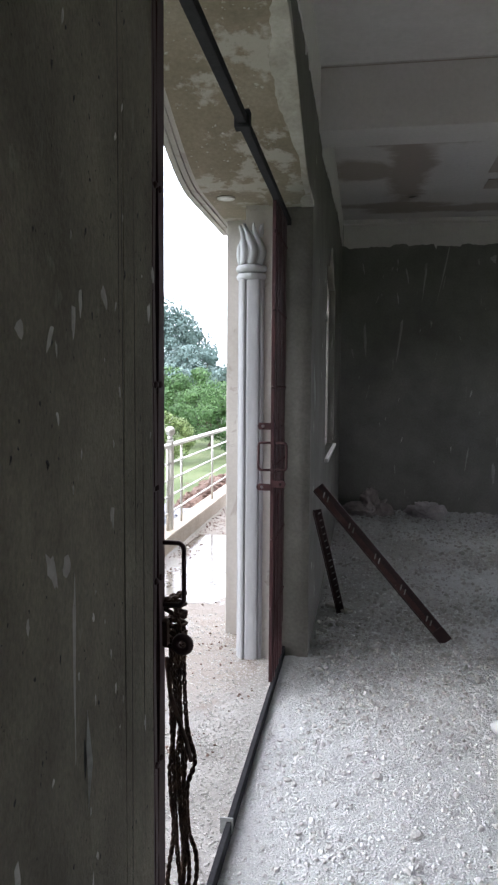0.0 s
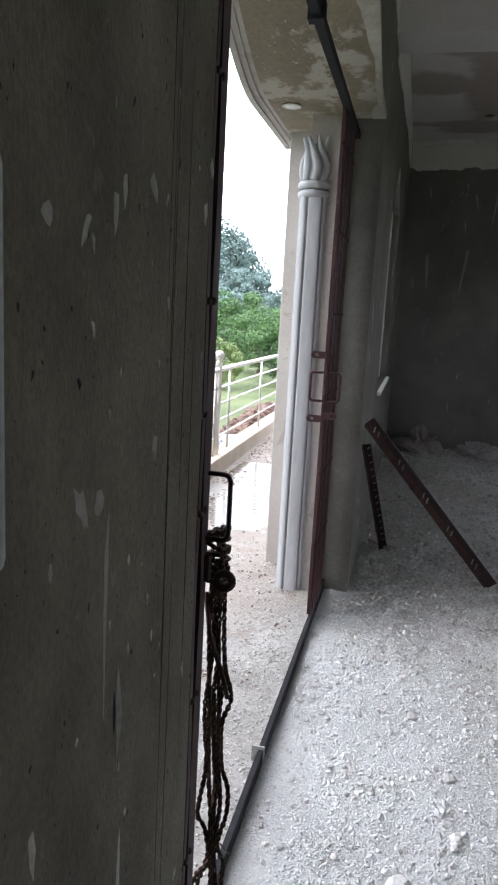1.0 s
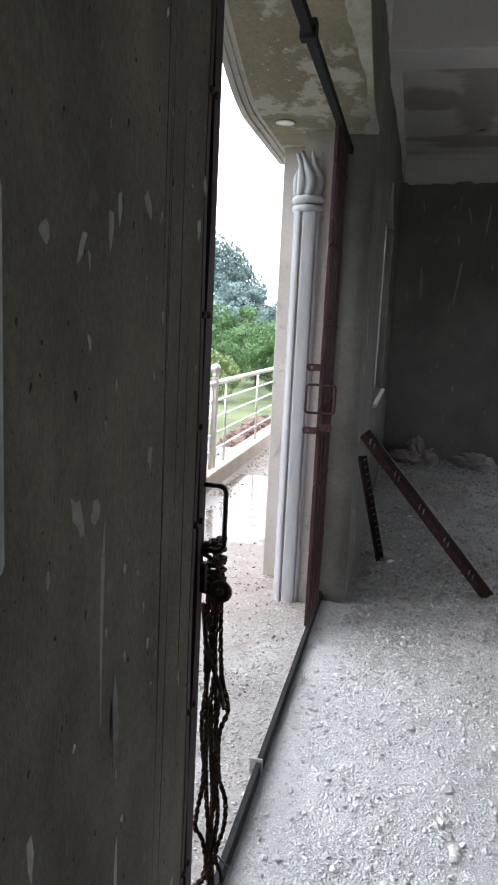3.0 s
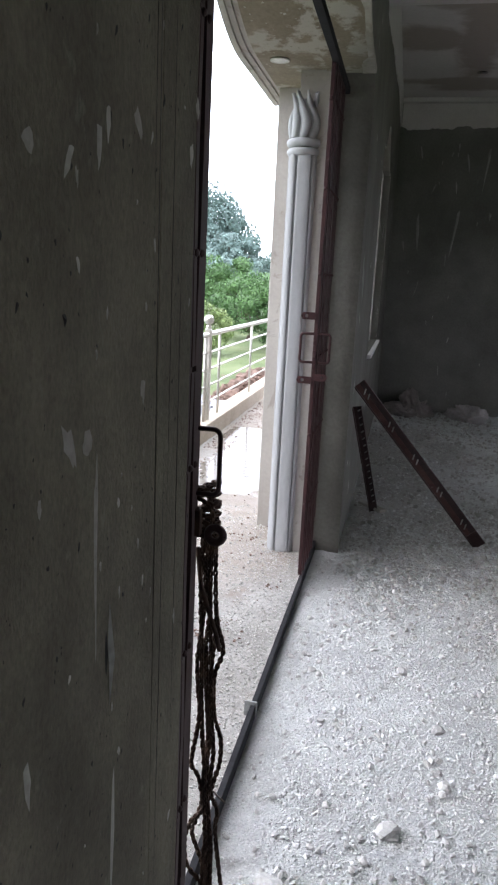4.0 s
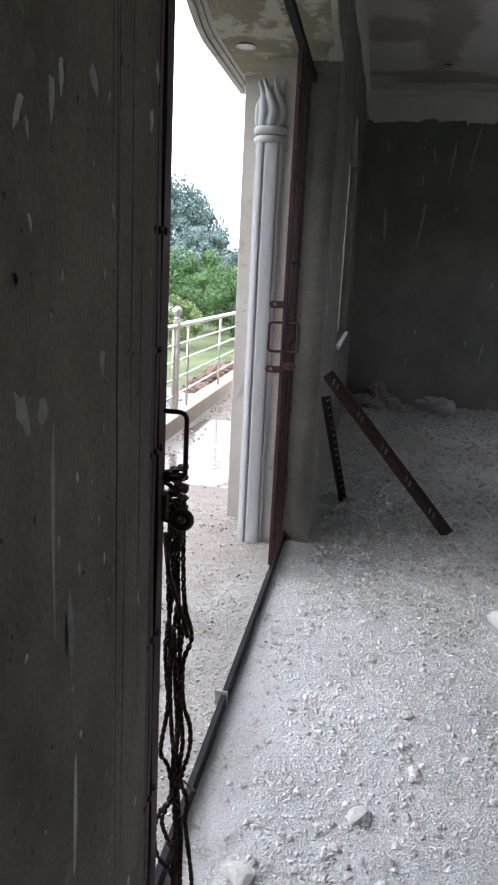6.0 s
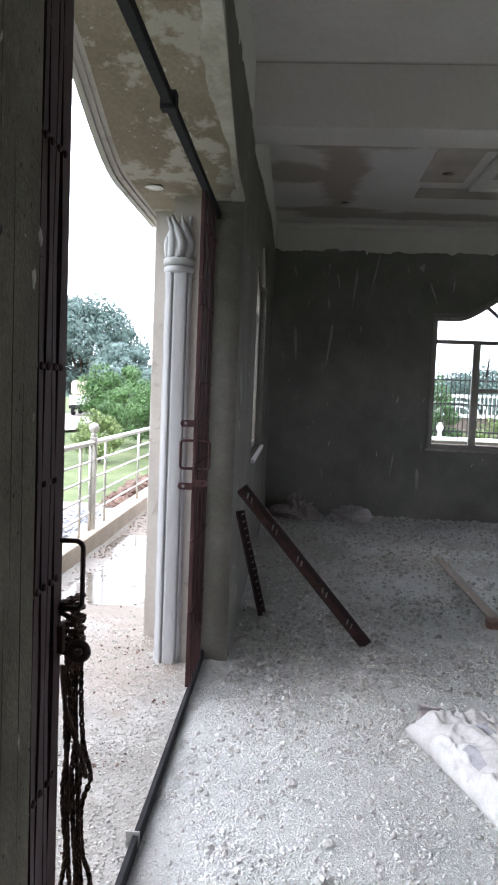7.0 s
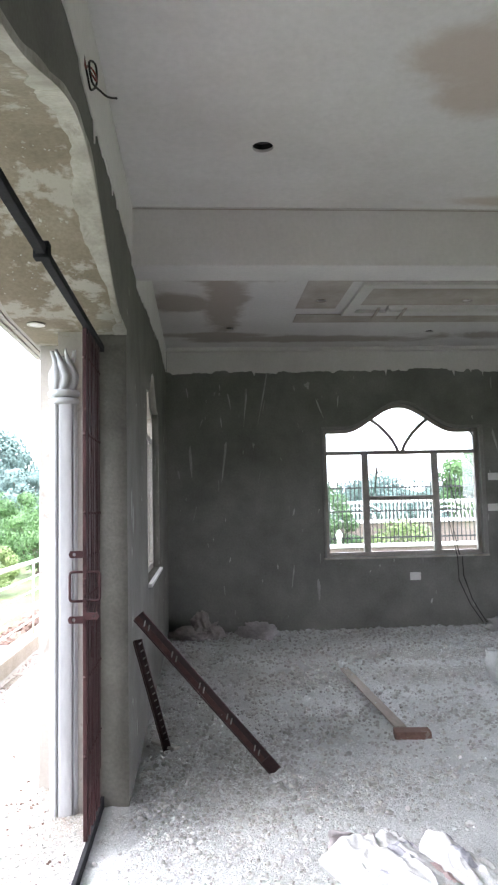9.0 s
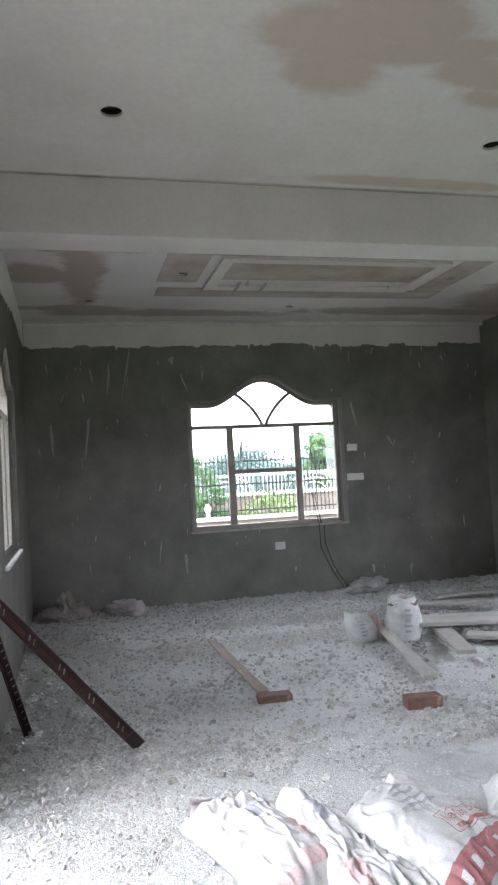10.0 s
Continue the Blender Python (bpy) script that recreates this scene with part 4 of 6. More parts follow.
tube_pts = [(0.0, 0.0, 0.10), (0.02, 0.02, 0.0), (0.03, 0.07, -0.04), (0.05, 0.13, 0.02), (0.05, 0.10, 0.09), (0.03, 0.02, 0.06), (0.04, 0.04, -0.02), (0.07, 0.14, -0.01), (0.10, 0.19, -0.01), (0.14, 0.24, 0.01)]
part("black_cable", tube(bmesh.new(), eased([(0.7 * a, 0.7 * b, 0.8 * c) for a, b, c in tube_pts]), 0.004, 7), M_wire, w, smooth=True)
part("red_cable", tube(bmesh.new(), eased([(0.0, 0.01, 0.08), (0.01, 0.0, 0.02), (0.015, 0.04, 0.05), (0.03, 0.08, 0.05), (0.04, 0.05, 0.0), (0.02, 0.015, 0.02)]), 0.0035, 7), M_wire_red, w, smooth=True)
w = group_of("window_cable", "thin dark cables hanging from the window sill to the floor", "cable", at=(3.25, YN - 0.02, 0))
part("cable", tube(bmesh.new(), [(-0.12, -0.06, 1.55), (-0.06, -0.07, 1.2), (0.0, -0.10, 0.83), (0.03, -0.03, 0.55), (0.16, -0.03, 0.25), (0.30, -0.05, 0.03)], 0.0055, 6), M_wire, w, smooth=True)
part("cable", tube(bmesh.new(), [(0.06, -0.10, 0.84), (0.09, -0.03, 0.6), (0.19, -0.03, 0.30), (0.34, -0.06, 0.03)], 0.0055, 6), M_wire, w, smooth=True)
part("cable", tube(bmesh.new(), [(-0.02, -0.07, 2.05), (-0.05, -0.07, 1.75), (0.03, -0.07, 1.45), (-0.03, -0.07, 1.2), (0.03, -0.09, 0.86)], 0.006, 6), M_wire, w, smooth=True)
part("clamp", boxed(0.02, 0.12, -0.075, -0.03, 0.855, 0.92, 0.006), M_alu, w)
w = group_of("ceiling_wire", "thin dark wire end hanging from the ceiling", "cable", at=(2.75, 3.05, Z_FRONT))
part("wire", tube(bmesh.new(), [(-0.06, 0.0, 0.0), (-0.02, -0.03, -0.05), (0.05, -0.05, -0.07), (0.14, -0.06, -0.06)], 0.005, 6), M_wire, w, smooth=True)

# lamp cut-outs: caps above the holes, the cavity's darkness put into their black colour
for i, (x, y) in enumerate(CUTS_F + CUTS_R):
    z = (Z_FRONT if i < len(CUTS_F) else Z_REAR) + 0.0155
    structure(obj("lamp_cutout", lathe(bmesh.new(), [(0.06, 0.03), (0.075, 0.0), (0.075, 0.05), (0.01, 0.06)], 16, pose(x, y, z)), M_black), "near-black cap painting the dark inside a round lamp cut-out")


# smoother plaster margin along the near jamb
structure(obj("jamb_margin", slab(rect(0.805, DOOR_Y0 - 0.002, -0.05, 3.2), [], 0.003, lambda u, v, w: (XW + 0.0008 - w, u, v)), M_plaster_near, wall_west), "smoother plaster margin along the doorway")


structure(obj("scratch_coat", slab(rect(-0.7, 0.8035, -0.05, 2.95), [], 0.003, lambda u, v, w: (XW + 0.0008 - w, u, v)), M_plaster_near, wall_west), "coarse streaked plaster coat beside the doorway")


# splashes and drips: thin irregular dabs on the plaster
def splashes(name, count, place, region, seed, mat, parent, long=(1.0, 4.0), size=(0.006, 0.018), tilt=0.35, thick=0.0025, given=()):
    rnd = random.Random(seed)
    bm = bmesh.new()
    spots = list(given)
    for _ in range(count):
        s = rnd.uniform(*size) * (0.6 if rnd.random() < 0.6 else 1.0)
        spots.append((rnd.uniform(region[0], region[1]), rnd.uniform(region[2], region[3]), s, s * rnd.uniform(*long), rnd.gauss(0, tilt)))
    for u, v, a, b, t in spots:
        n = 11
        pts = []
        for k in range(n):
            g = 2 * math.pi * k / n
            r = 1 + rnd.uniform(-0.32, 0.32)
            p, q = a * r * math.cos(g) * (0.65 + 0.35 * math.sin(g)), b * r * math.sin(g)
            pts.append((u + p * math.cos(t) - q * math.sin(t), v + p * math.sin(t) + q * math.cos(t)))
        low = [bm.verts.new(place(x, y, 0)) for x, y in pts]
        c = bm.verts.new(place(u, v, thick))
        for k in range(n):
            bm.faces.new((low[k], low[(k + 1) % n], c))
    bmesh.ops.recalc_face_normals(bm, faces=bm.faces)
    return tagged(part(name, bm, mat, parent), kind="stuff")


def on_north(u, v, w):
    return (u, YN - 0.0008 - w, v)


def on_west(u, v, w):
    return (XW + (0.0012 if u < DOOR_Y0 else 0.0008) + w, u, v)


splashes("paint_splashes", 120, on_north, (XW, XE, 0.15, 3.1), 21, M_splash_dim, wall_north, (1.5, 5), (0.008, 0.020), 0.2)
splashes("paint_drips", 14, on_north, (XW + 0.2, 2.4, 0.4, 2.9), 22, M_splash_dim, wall_north, (5, 11), (0.010, 0.018), 0.18,
         given=[(0.02, 2.05, 0.022, 0.19, 0.06), (0.42, 2.02, 0.020, 0.26, -0.12), (0.92, 2.85, 0.016, 0.32, -0.2), (0.70, 2.72, 0.014, 0.22, -0.12), (1.55, 0.45, 0.03, 0.14, 0.0), (1.48, 2.98, 0.05, 0.05, 0.3), (3.85, 2.25, 0.022, 0.16, 0.25)])
# the plaster beside the camera, seen from close by
splashes("paint_splashes", 75, on_west, (0.25, 0.93, 0.5, 2.2), 23, M_splash, wall_west, (0.8, 2.4), (0.0025, 0.006), 0.25, 0.001)
splashes("paint_drips", 0, on_west, (0.30, 0.92, 0.55, 2.0), 24, M_splash, wall_west, (7, 16), (0.003, 0.005), 0.06, 0.001,
         given=[(0.60, 1.305, 0.011, 0.020, 0.5), (0.632, 1.302, 0.013, 0.010, 0.2), (0.648, 1.20, 0.006, 0.085, 0.0), (0.69, 0.88, 0.006, 0.07, -0.05), (0.76, 1.33, 0.009, 0.013, 0.0), (0.74, 1.57, 0.010, 0.014, 0.6), (0.655, 1.535, 0.008, 0.018, -0.1),
                (0.60, 1.515, 0.006, 0.014, -0.5), (0.545, 1.52, 0.012, 0.007, 0.5), (0.92, 1.62, 0.010, 0.012, 0.0), (0.90, 1.57, 0.010, 0.012, 0.0), (0.55, 1.27, 0.005, 0.007, 0.0), (0.525, 1.06, 0.007, 0.02, 0.1)])
# dark scar, groove and pit dabs: recess shade as colour, nothing is cut
splashes("plaster_scar", 0, on_west, (0, 1, 0, 1), 31, M_pit_shade, wall_west, thick=0.002, given=[(0.672, 1.09, 0.005, 0.022, 0.0), (0.593, 1.405, 0.004, 0.005, 0.2)])
splashes("plaster_scar", 0, on_west, (0, 1, 0, 1), 32, M_splash_dim, wall_west, thick=0.005, given=[(0.681, 1.085, 0.006, 0.045, 0.0)])
splashes("plaster_groove", 0, on_west, (0, 1, 0, 1), 34, M_pit_shade, wall_west, thick=0.0006, given=[(0.800, 1.25, 0.0013, 0.40, 0.008), (0.826, 0.95, 0.0011, 0.26, -0.010), (0.842, 1.45, 0.0009, 0.30, 0.004), (0.785, 1.75, 0.0009, 0.28, 0.0), (0.876, 1.15, 0.0010, 0.35, 0.006)])
splashes("plaster_pits", 520, on_west, (0.25, 0.93, 0.6, 2.1), 25, M_pit_shade, wall_west, (0.8, 1.8), (0.0010, 0.0030), 0.4, 0.0004)
splashes("plaster_smear", 0, on_west, (0, 1, 0, 1), 33, M_splash_dim, wall_west, thick=0.003, given=[(4.12, 1.50, 0.05, 0.11, 0.05), (4.20, 1.42, 0.06, 0.09, -0.2)])
splashes("paint_splashes", 40, on_west, (3.9, 8.7, 0.2, 2.8), 26, M_splash_dim, wall_west, (1.5, 5), (0.008, 0.018), 0.2)
splashes("paint_flecks", 240, lambda u, v, w: (u, v, arch_z(v) - 0.0076 - w if u > XW - WT else arch_z(v) - 0.0006 - w), (-0.78, -0.40, 1.2, 3.8), 27, M_render, arch, (0.4, 1.2), (0.003, 0.010), 1.5)


# ---- loose things in the room ----
def cells(x, y, z):
    """Crisp dents of crumpled woven plastic."""
    d = noise.voronoi(Vector((x, y, z)))[0]
    return min(1.0, 1.6 * (d[1] - d[0]))


def sack(label, x, y, turn, half_l, half_w, high, mat, seed, crumple=0.03, prints=(), ears=(), slump=0.0, words=()):
    """A filled bag lying on the floor, sewn flat at both ends. u runs to its mouth, v to its side.
    ears: raised corners (u, v, rise, width). prints: (u0, u1, v0, v1, material, name). words: (text, u, v, height, run, material)."""
    g = group_of("cement_sack", label, "bag", "bags of cement", (x, y, 0))
    g.rotation_euler = (0, 0, radians(turn))

    def point(u, v, up=0.0):
        ru, rv = max(0.0, 1 - abs(u) ** 3.2), max(0.0, 1 - abs(v) ** 2.6)
        body = (ru ** 0.55) * (rv ** 0.5)
        z = high * body * (1 + slump * u)
        px = half_l * u * (1 - 0.05 * (1 - abs(v)) * abs(u) ** 3)
        py = half_w * v * (0.93 + 0.07 * abs(u) ** 4)
        wx = noise.noise((u * 1.3, v * 1.3, seed + 5.0))
        big = noise.noise((u * 1.2 + seed, v * 1.1, seed * 0.7))
        dent = cells(u * 1.5 + 0.5 * wx + seed, v * 1.2 + 0.5 * wx, seed * 1.3) - 0.5
        wy = noise.noise((u * 2.1 + 3.0, v * 2.1, seed + 9.0))
        long_fold = max(0.0, 1 - 3.0 * abs(noise.noise((u * 1.2 + 0.8 * wx + seed, v * 3.6 + 1.3 * wy, seed))))
        cross_fold = max(0.0, 1 - 3.4 * abs(noise.noise((u * 4.2 + 1.5 * wy, v * 1.3 + wx + seed, seed * 2.0))))
        pucker = math.sin(19 * v + 5 * wx + seed) * (max(0.0, abs(u) - 0.5) / 0.5) * 0.30
        d = crumple * (0.9 * big + 0.45 * dent + 0.42 * long_fold + 0.34 * cross_fold + pucker * (1 - abs(u) ** 8)) * (0.25 + 0.75 * min(1.0, body * 1.5))
        z = z + d
        for eu, ev, rise, wide in ears:
            q = math.exp(-(((u - eu) / wide) ** 2 + ((v - ev) / wide) ** 2))
            z += rise * q
            px += 0.35 * rise * q * (1 if eu > 0 else -1)
        return Vector((px, py, max(0.008 + 0.004 * big, z + 0.012) + up))
    n, m = 96, 80
    bm = bmesh.new()
    tops = [[bm.verts.new(point(-1 + 2 * i / n, -1 + 2 * j / m)) for i in range(n + 1)] for j in range(m + 1)]
    for j in range(m):
        for i in range(n):
            bm.faces.new((tops[j][i], tops[j][i + 1], tops[j + 1][i + 1], tops[j + 1][i]))
    edge = tops[0][:-1] + [r[-1] for r in tops[:-1]] + tops[-1][:0:-1] + [r[0] for r in tops[:0:-1]]
    low = [bm.verts.new((v.co.x * 0.95, v.co.y * 0.95, -0.006)) for v in edge]
    for k in range(len(edge)):
        bm.faces.new((edge[k], low[k], low[(k + 1) % len(edge)], edge[(k + 1) % len(edge)]))
    bm.faces.new(low)
    bmesh.ops.recalc_face_normals(bm, faces=bm.faces)
    part("bag_body", bm, mat, g, smooth=True)
    for u0, u1, v0, v1, pm, pn in prints:
        bm = bmesh.new()
        a, b = max(3, int((u1 - u0) * 60)), max(3, int((v1 - v0) * 60))
        rows = [[bm.verts.new(point(u0 + (u1 - u0) * i / a, v0 + (v1 - v0) * j / b, 0.0055 if pm is M_sack else 0.003)) for i in range(a + 1)] for j in range(b + 1)]
        for j in range(b):
            for i in range(a):
                bm.faces.new((rows[j][i], rows[j][i + 1], rows[j + 1][i + 1], rows[j + 1][i]))
        part(pn, bm, pm, g, smooth=True)
    for text, u, v, tall, run, pm in words:
        cu = bpy.data.curves.new("printed_words", "FONT")
        cu.body = text
        tmp = bpy.data.objects.new("printed_words", cu)
        me = tmp.to_mesh()
        bm = bmesh.new()
        bm.from_mesh(me)
        tmp.to_mesh_clear()
        bpy.data.objects.remove(tmp)
        wide = max(q.co.x for q in bm.verts)
        for q in bm.verts:
            q.co = point(u + q.co.y * tall, v - q.co.x / wide * run, 0.0045)
        part("printed_words", bm, pm, g)
    return g


red, dark, pink = M_print_red, M_print_dark, M_sack_pink
front_print = [(-0.90, -0.56, -0.96, 0.96, red, "red_stripe"), (-0.46, -0.45, -0.78, 0.20, red, "print_rule"), (-0.12, -0.11, -0.78, 0.20, red, "print_rule"), (-0.46, -0.11, 0.19, 0.205, red, "print_rule"), (-0.46, -0.11, -0.785, -0.77, red, "print_rule"), (-0.42, -0.36, -0.66, 0.12, red, "print_bar")]
front_print += [(-0.79, -0.67, -0.80 + 0.29 * k, -0.80 + 0.29 * k + 0.09, M_sack, "print_bar") for k in range(6)]
front_print += [(0.12 + 0.13 * k, 0.17 + 0.13 * k, -0.35 + 0.04 * k, 0.42 - 0.10 * k, dark, "print_bar") for k in range(4)]
sack("full white woven cement sack with a red printed stripe", 1.475, 2.60, 120, 0.34, 0.285, 0.175, M_sack, 4, 0.022, front_print, [(0.98, -0.88, 0.07, 0.42)], slump=0.42, words=[("Net Mass 25 KG", -0.30, 0.15, 0.19, 0.86, red)])
sack("crumpled white cement sack dusted with mortar, its mouth folded over", 0.875, 2.82, 107, 0.38, 0.195, 0.130, M_sack, 7, 0.034,
     [(-0.92, -0.80, 0.30, 0.85, pink, "faded_print"), (-0.55, -0.15, -0.75, -0.25, pink, "faded_print"), (-0.30, 0.02, 0.62, 0.80, dark, "print_bar"), (0.10, 0.30, -0.10, 0.20, dark, "smudged_print"), (-0.86, -0.70, -0.60, 0.20, pink, "faded_print"), (0.30, 0.36, -0.55, 0.10, dark, "print_bar")], [(1.0, 0.55, 0.035, 0.40), (-0.2, -0.1, 0.03, 0.4)])
sack("half-empty white cement sack with its mouth standing up", 1.135, 2.62, 103, 0.37, 0.17, 0.110, M_sack, 12, 0.040,
     [(0.55, 0.88, 0.10, 0.35, dark, "print_bar"), (0.20, 0.48, 0.15, 0.38, dark, "print_bar"), (-0.75, -0.35, 0.30, 0.90, pink, "faded_print")], [(0.95, 0.35, 0.085, 0.45), (0.5, 0.5, 0.04, 0.5)])
sack("dusty white cement sack lying behind another", 2.00, 2.62, 60, 0.36, 0.25, 0.15, M_sack, 15, 0.040, [(-0.7, -0.55, -0.8, 0.8, red, "red_stripe")])
# folded mouth of the crumpled bag: a standing pinkish flap
flap = bmesh.new()
rows = [[flap.verts.new((0.64 + 0.19 * a + 0.010 * noise.noise((a * 5, b * 3, 2)), 3.205 - 0.045 * a + 0.03 * math.sin(2.6 * b) + 0.016 * noise.noise((a * 6, b * 4, 7)), 0.012 + (0.085 + 0.018 * noise.noise((a * 4, 0, 5))) * b)) for a in (i / 24 for i in range(25))] for b in (j / 8 for j in range(9))]
for a, b in zip(rows, rows[1:]):
    for k in range(24):
        flap.faces.new((a[k], a[k + 1], b[k + 1], b[k]))
torn = obj("torn_paper_liner", flap, M_sack_pink2, smooth=True)
torn.modifiers.new("thick", "SOLIDIFY").thickness = 0.003
tagged(torn, "torn pinkish paper liner standing at a sack's mouth", "paper")


def rag(label, x, y, rx, ry, h, mat, seed, turn=0):
    """An empty, crumpled bag dropped in a heap."""
    bm = bmesh.new()
    bmesh.ops.create_icosphere(bm, subdivisions=5, radius=1)
    for v in bm.verts:
        p = v.co.copy()
        w = Vector((noise.noise(p * 1.5 + Vector((seed, 0, 0))), noise.noise(p * 1.5 + Vector((0, seed, 0))), noise.noise(p * 1.5 + Vector((0, 0, seed)))))
        q = p * 1.6 + w * 1.2 + Vector((seed * 2.3, seed, 0))
        d = noise.voronoi(q * 0.95)[0]
        e = noise.voronoi(q * 2.1)[0]
        k = 0.80 + 0.55 * noise.noise(p * 1.1 + Vector((seed, seed, 0))) + 0.42 * min(1.0, d[1] - d[0]) + 0.16 * min(1.0, e[1] - e[0]) - 0.10 * abs(noise.noise(q * 4))
        v.co = Vector((p.x * rx * k * 0.95, p.y * ry * k * 0.95, max(-0.02, (p.z * k + 0.25) * h * 0.72)))
    ob = obj("rag_sack", bm, mat, smooth=True)
    ob.location, ob.rotation_euler = (x, y, 0.0), (0, 0, radians(turn))
    return tagged(ob, label, "bag", "crumpled empty bags")


rag("crumpled dusty brown sack beside the wall corner", -0.02, 8.48, 0.27, 0.20, 0.17, M_sack_dusty, 2)
rag("crumpled dusty brown sack slumped on another", 0.17, 8.50, 0.22, 0.18, 0.30, M_sack_dusty, 5, 30)
rag("small crumpled pale sack on the floor by the wall", 0.77, 8.42, 0.22, 0.18, 0.19, M_sack_pink2, 8)
rag("torn grey sack lying against the far wall", 3.72, 8.45, 0.27, 0.18, 0.20, M_sack_dusty2, 18)


def open_sack(label, x, y, r, h, seed, mat, lean=(0, 0), fill=True):
    g = group_of("open_sack", label, "bag", at=(x, y, 0))
    bm, n, rings = bmesh.new(), 40, []
    for j in range(19):
        s = j / 18
        ring = []
        for k in range(n):
            a = 2 * math.pi * k / n
            rr = r * (0.92 + 0.14 * math.sin(math.pi * min(1, s * 1.1)) - 0.10 * s) * (1 + 0.10 * noise.noise((math.cos(a) * 1.6, math.sin(a) * 1.6, s * 3 + seed)) + 0.05 * noise.noise((math.cos(a) * 5, math.sin(a) * 5, s * 5 + seed)))
            z = h * s * (1 + (0.10 * noise.noise((math.cos(a) * 2.2, math.sin(a) * 2.2, seed)) if s > 0.8 else 0))
            ring.append(bm.verts.new((rr * math.cos(a) + lean[0] * s, rr * 0.85 * math.sin(a) + lean[1] * s, z)))
        rings.append(ring)
    for a, b in zip(rings, rings[1:]):
        for k in range(n):
            bm.faces.new((a[k], a[(k + 1) % n], b[(k + 1) % n], b[k]))
    bm.faces.new(rings[0][::-1])
    ob = part("bag_body", bm, mat, g, smooth=True)
    ob.modifiers.new("thick", "SOLIDIFY").thickness = 0.006
    if fill:
        bm = bmesh.new()
        bmesh.ops.create_icosphere(bm, subdivisions=3, radius=1, matrix=pose(lean[0] * 0.85, lean[1] * 0.85, h * 0.84) @ Matrix.Diagonal((r * 0.88, r * 0.75, h * 0.10, 1)))
        for v in bm.verts:
            v.co.z += 0.025 * noise.noise(v.co * 22)
        part("rubble_fill", bm, M_brick, g, "brick rubble filling the mouth")
    for k in range(5):
        z = h * (0.22 + 0.12 * k)
        bm = bmesh.new()
        cols = [[bm.verts.new(((r * 1.075) * math.cos(a) + lean[0] * zz / h, (r * 1.075) * 0.85 * math.sin(a) + lean[1] * zz / h, zz)) for a in (radians(-108 + 6 * q) for q in range(5 if k % 2 else 4))] for zz in (z, z + h * 0.06)]
        for q in range(len(cols[0]) - 1):
            bm.faces.new((cols[0][q], cols[0][q + 1], cols[1][q + 1], cols[1][q]))
        part("print_bar", bm, M_print_dark, g)
    return g


open_sack("upright white sack filled with brick rubble", 2.99, 5.90, 0.155, 0.37, 3, M_sack)
open_sack("slumped white sack with a pink print leaning sideways", 2.66, 6.04, 0.135, 0.25, 8, M_sack, (-0.05, 0.02), False)
rag("torn pink and white empty sack between two bags", 2.80, 6.08, 0.12, 0.16, 0.24, M_sack_pink, 14)


def plank(label, a, b, w, t, mat, name="plank"):
    a, b = Vector(a), Vector(b)
    d = b - a
    bm = bmesh.new()
    bmesh.ops.create_cube(bm, size=1, matrix=Matrix.Diagonal((w, d.length, t, 1)))
    bmesh.ops.subdivide_edges(bm, edges=[e for e in bm.edges if abs((e.verts[0].co - e.verts[1].co).y) > 0.01], cuts=12)
    for v in bm.verts:
        v.co.x += 0.006 * noise.noise((v.co.x * 20, v.co.y * 6, a.x * 9))
        v.co.z += 0.004 * noise.noise((v.co.x * 9, v.co.y * 3, a.y * 7))
    bmesh.ops.bevel(bm, geom=[e for e in bm.edges if e.calc_face_angle(0) > 1.0], offset=0.003, segments=1, affect="EDGES")
    ob = obj(name, bm, mat)
    ob.matrix_world = Matrix.Translation((a + b) / 2 + Vector((0, 0, t / 2))) @ d.to_track_quat("Y", "Z").to_matrix().to_4x4()
    return tagged(ob, label, "plank", "loose boards on the floor")


plank("narrow weathered brown board lying on the debris", (1.40, 6.64, 0.004), (1.42, 4.86, 0.006), 0.080, 0.016, M_plank_red)
plank("narrow cement-dusted board lying between bags", (2.84, 6.00, 0.06), (2.585, 4.68, 0.012), 0.095, 0.03, M_wood)
plank("cement-dusted board end lying on rubble", (3.36, 6.05, 0.07), (3.08, 5.02, 0.05), 0.15, 0.03, M_wood)
plank("wide cement-dusted shuttering board on the pile", (3.10, 5.92, 0.11), (4.85, 5.35, 0.12), 0.26, 0.032, M_wood)
plank("wide cement-dusted shuttering board on the pile", (3.30, 6.22, 0.06), (5.00, 5.80, 0.07), 0.24, 0.032, M_wood)
plank("short dusty board under the pile", (3.40, 5.55, 0.05), (4.50, 4.72, 0.03), 0.18, 0.03, M_wood)
plank("short dusty board under the pile", (3.72, 5.62, 0.012), (3.60, 4.70, 0.015), 0.14, 0.03, M_wood)
plank("split dusty board leaning on rubble", (3.55, 7.15, 0.03), (4.35, 6.60, 0.09), 0.16, 0.028, M_wood)
plank("split dusty board leaning on rubble", (4.15, 7.45, 0.02), (4.95, 7.10, 0.10), 0.18, 0.028, M_wood)


def brick(x, y, turn, z=0.0, label="dull red clay brick lying on the dusty floor"):
    bm = boxed(-0.114, 0.114, -0.055, 0.055, 0.0, 0.073, 0.005)
    for v in bm.verts:
        v.co += 0.003 * Vector((noise.noise(v.co * 30), noise.noise(v.co * 31 + Vector((4, 0, 0))), 0.5 * noise.noise(v.co * 32)))
    ob = obj("brick", bm, M_brick)
    ob.location, ob.rotation_euler = (x, y, z), (0, 0, radians(turn))
    return tagged(ob, label, "brick", "loose bricks")


brick(1.455, 4.72, -6, -0.032, "dull red clay brick half sunk in debris at the board end")
brick(2.27, 4.20, -8)


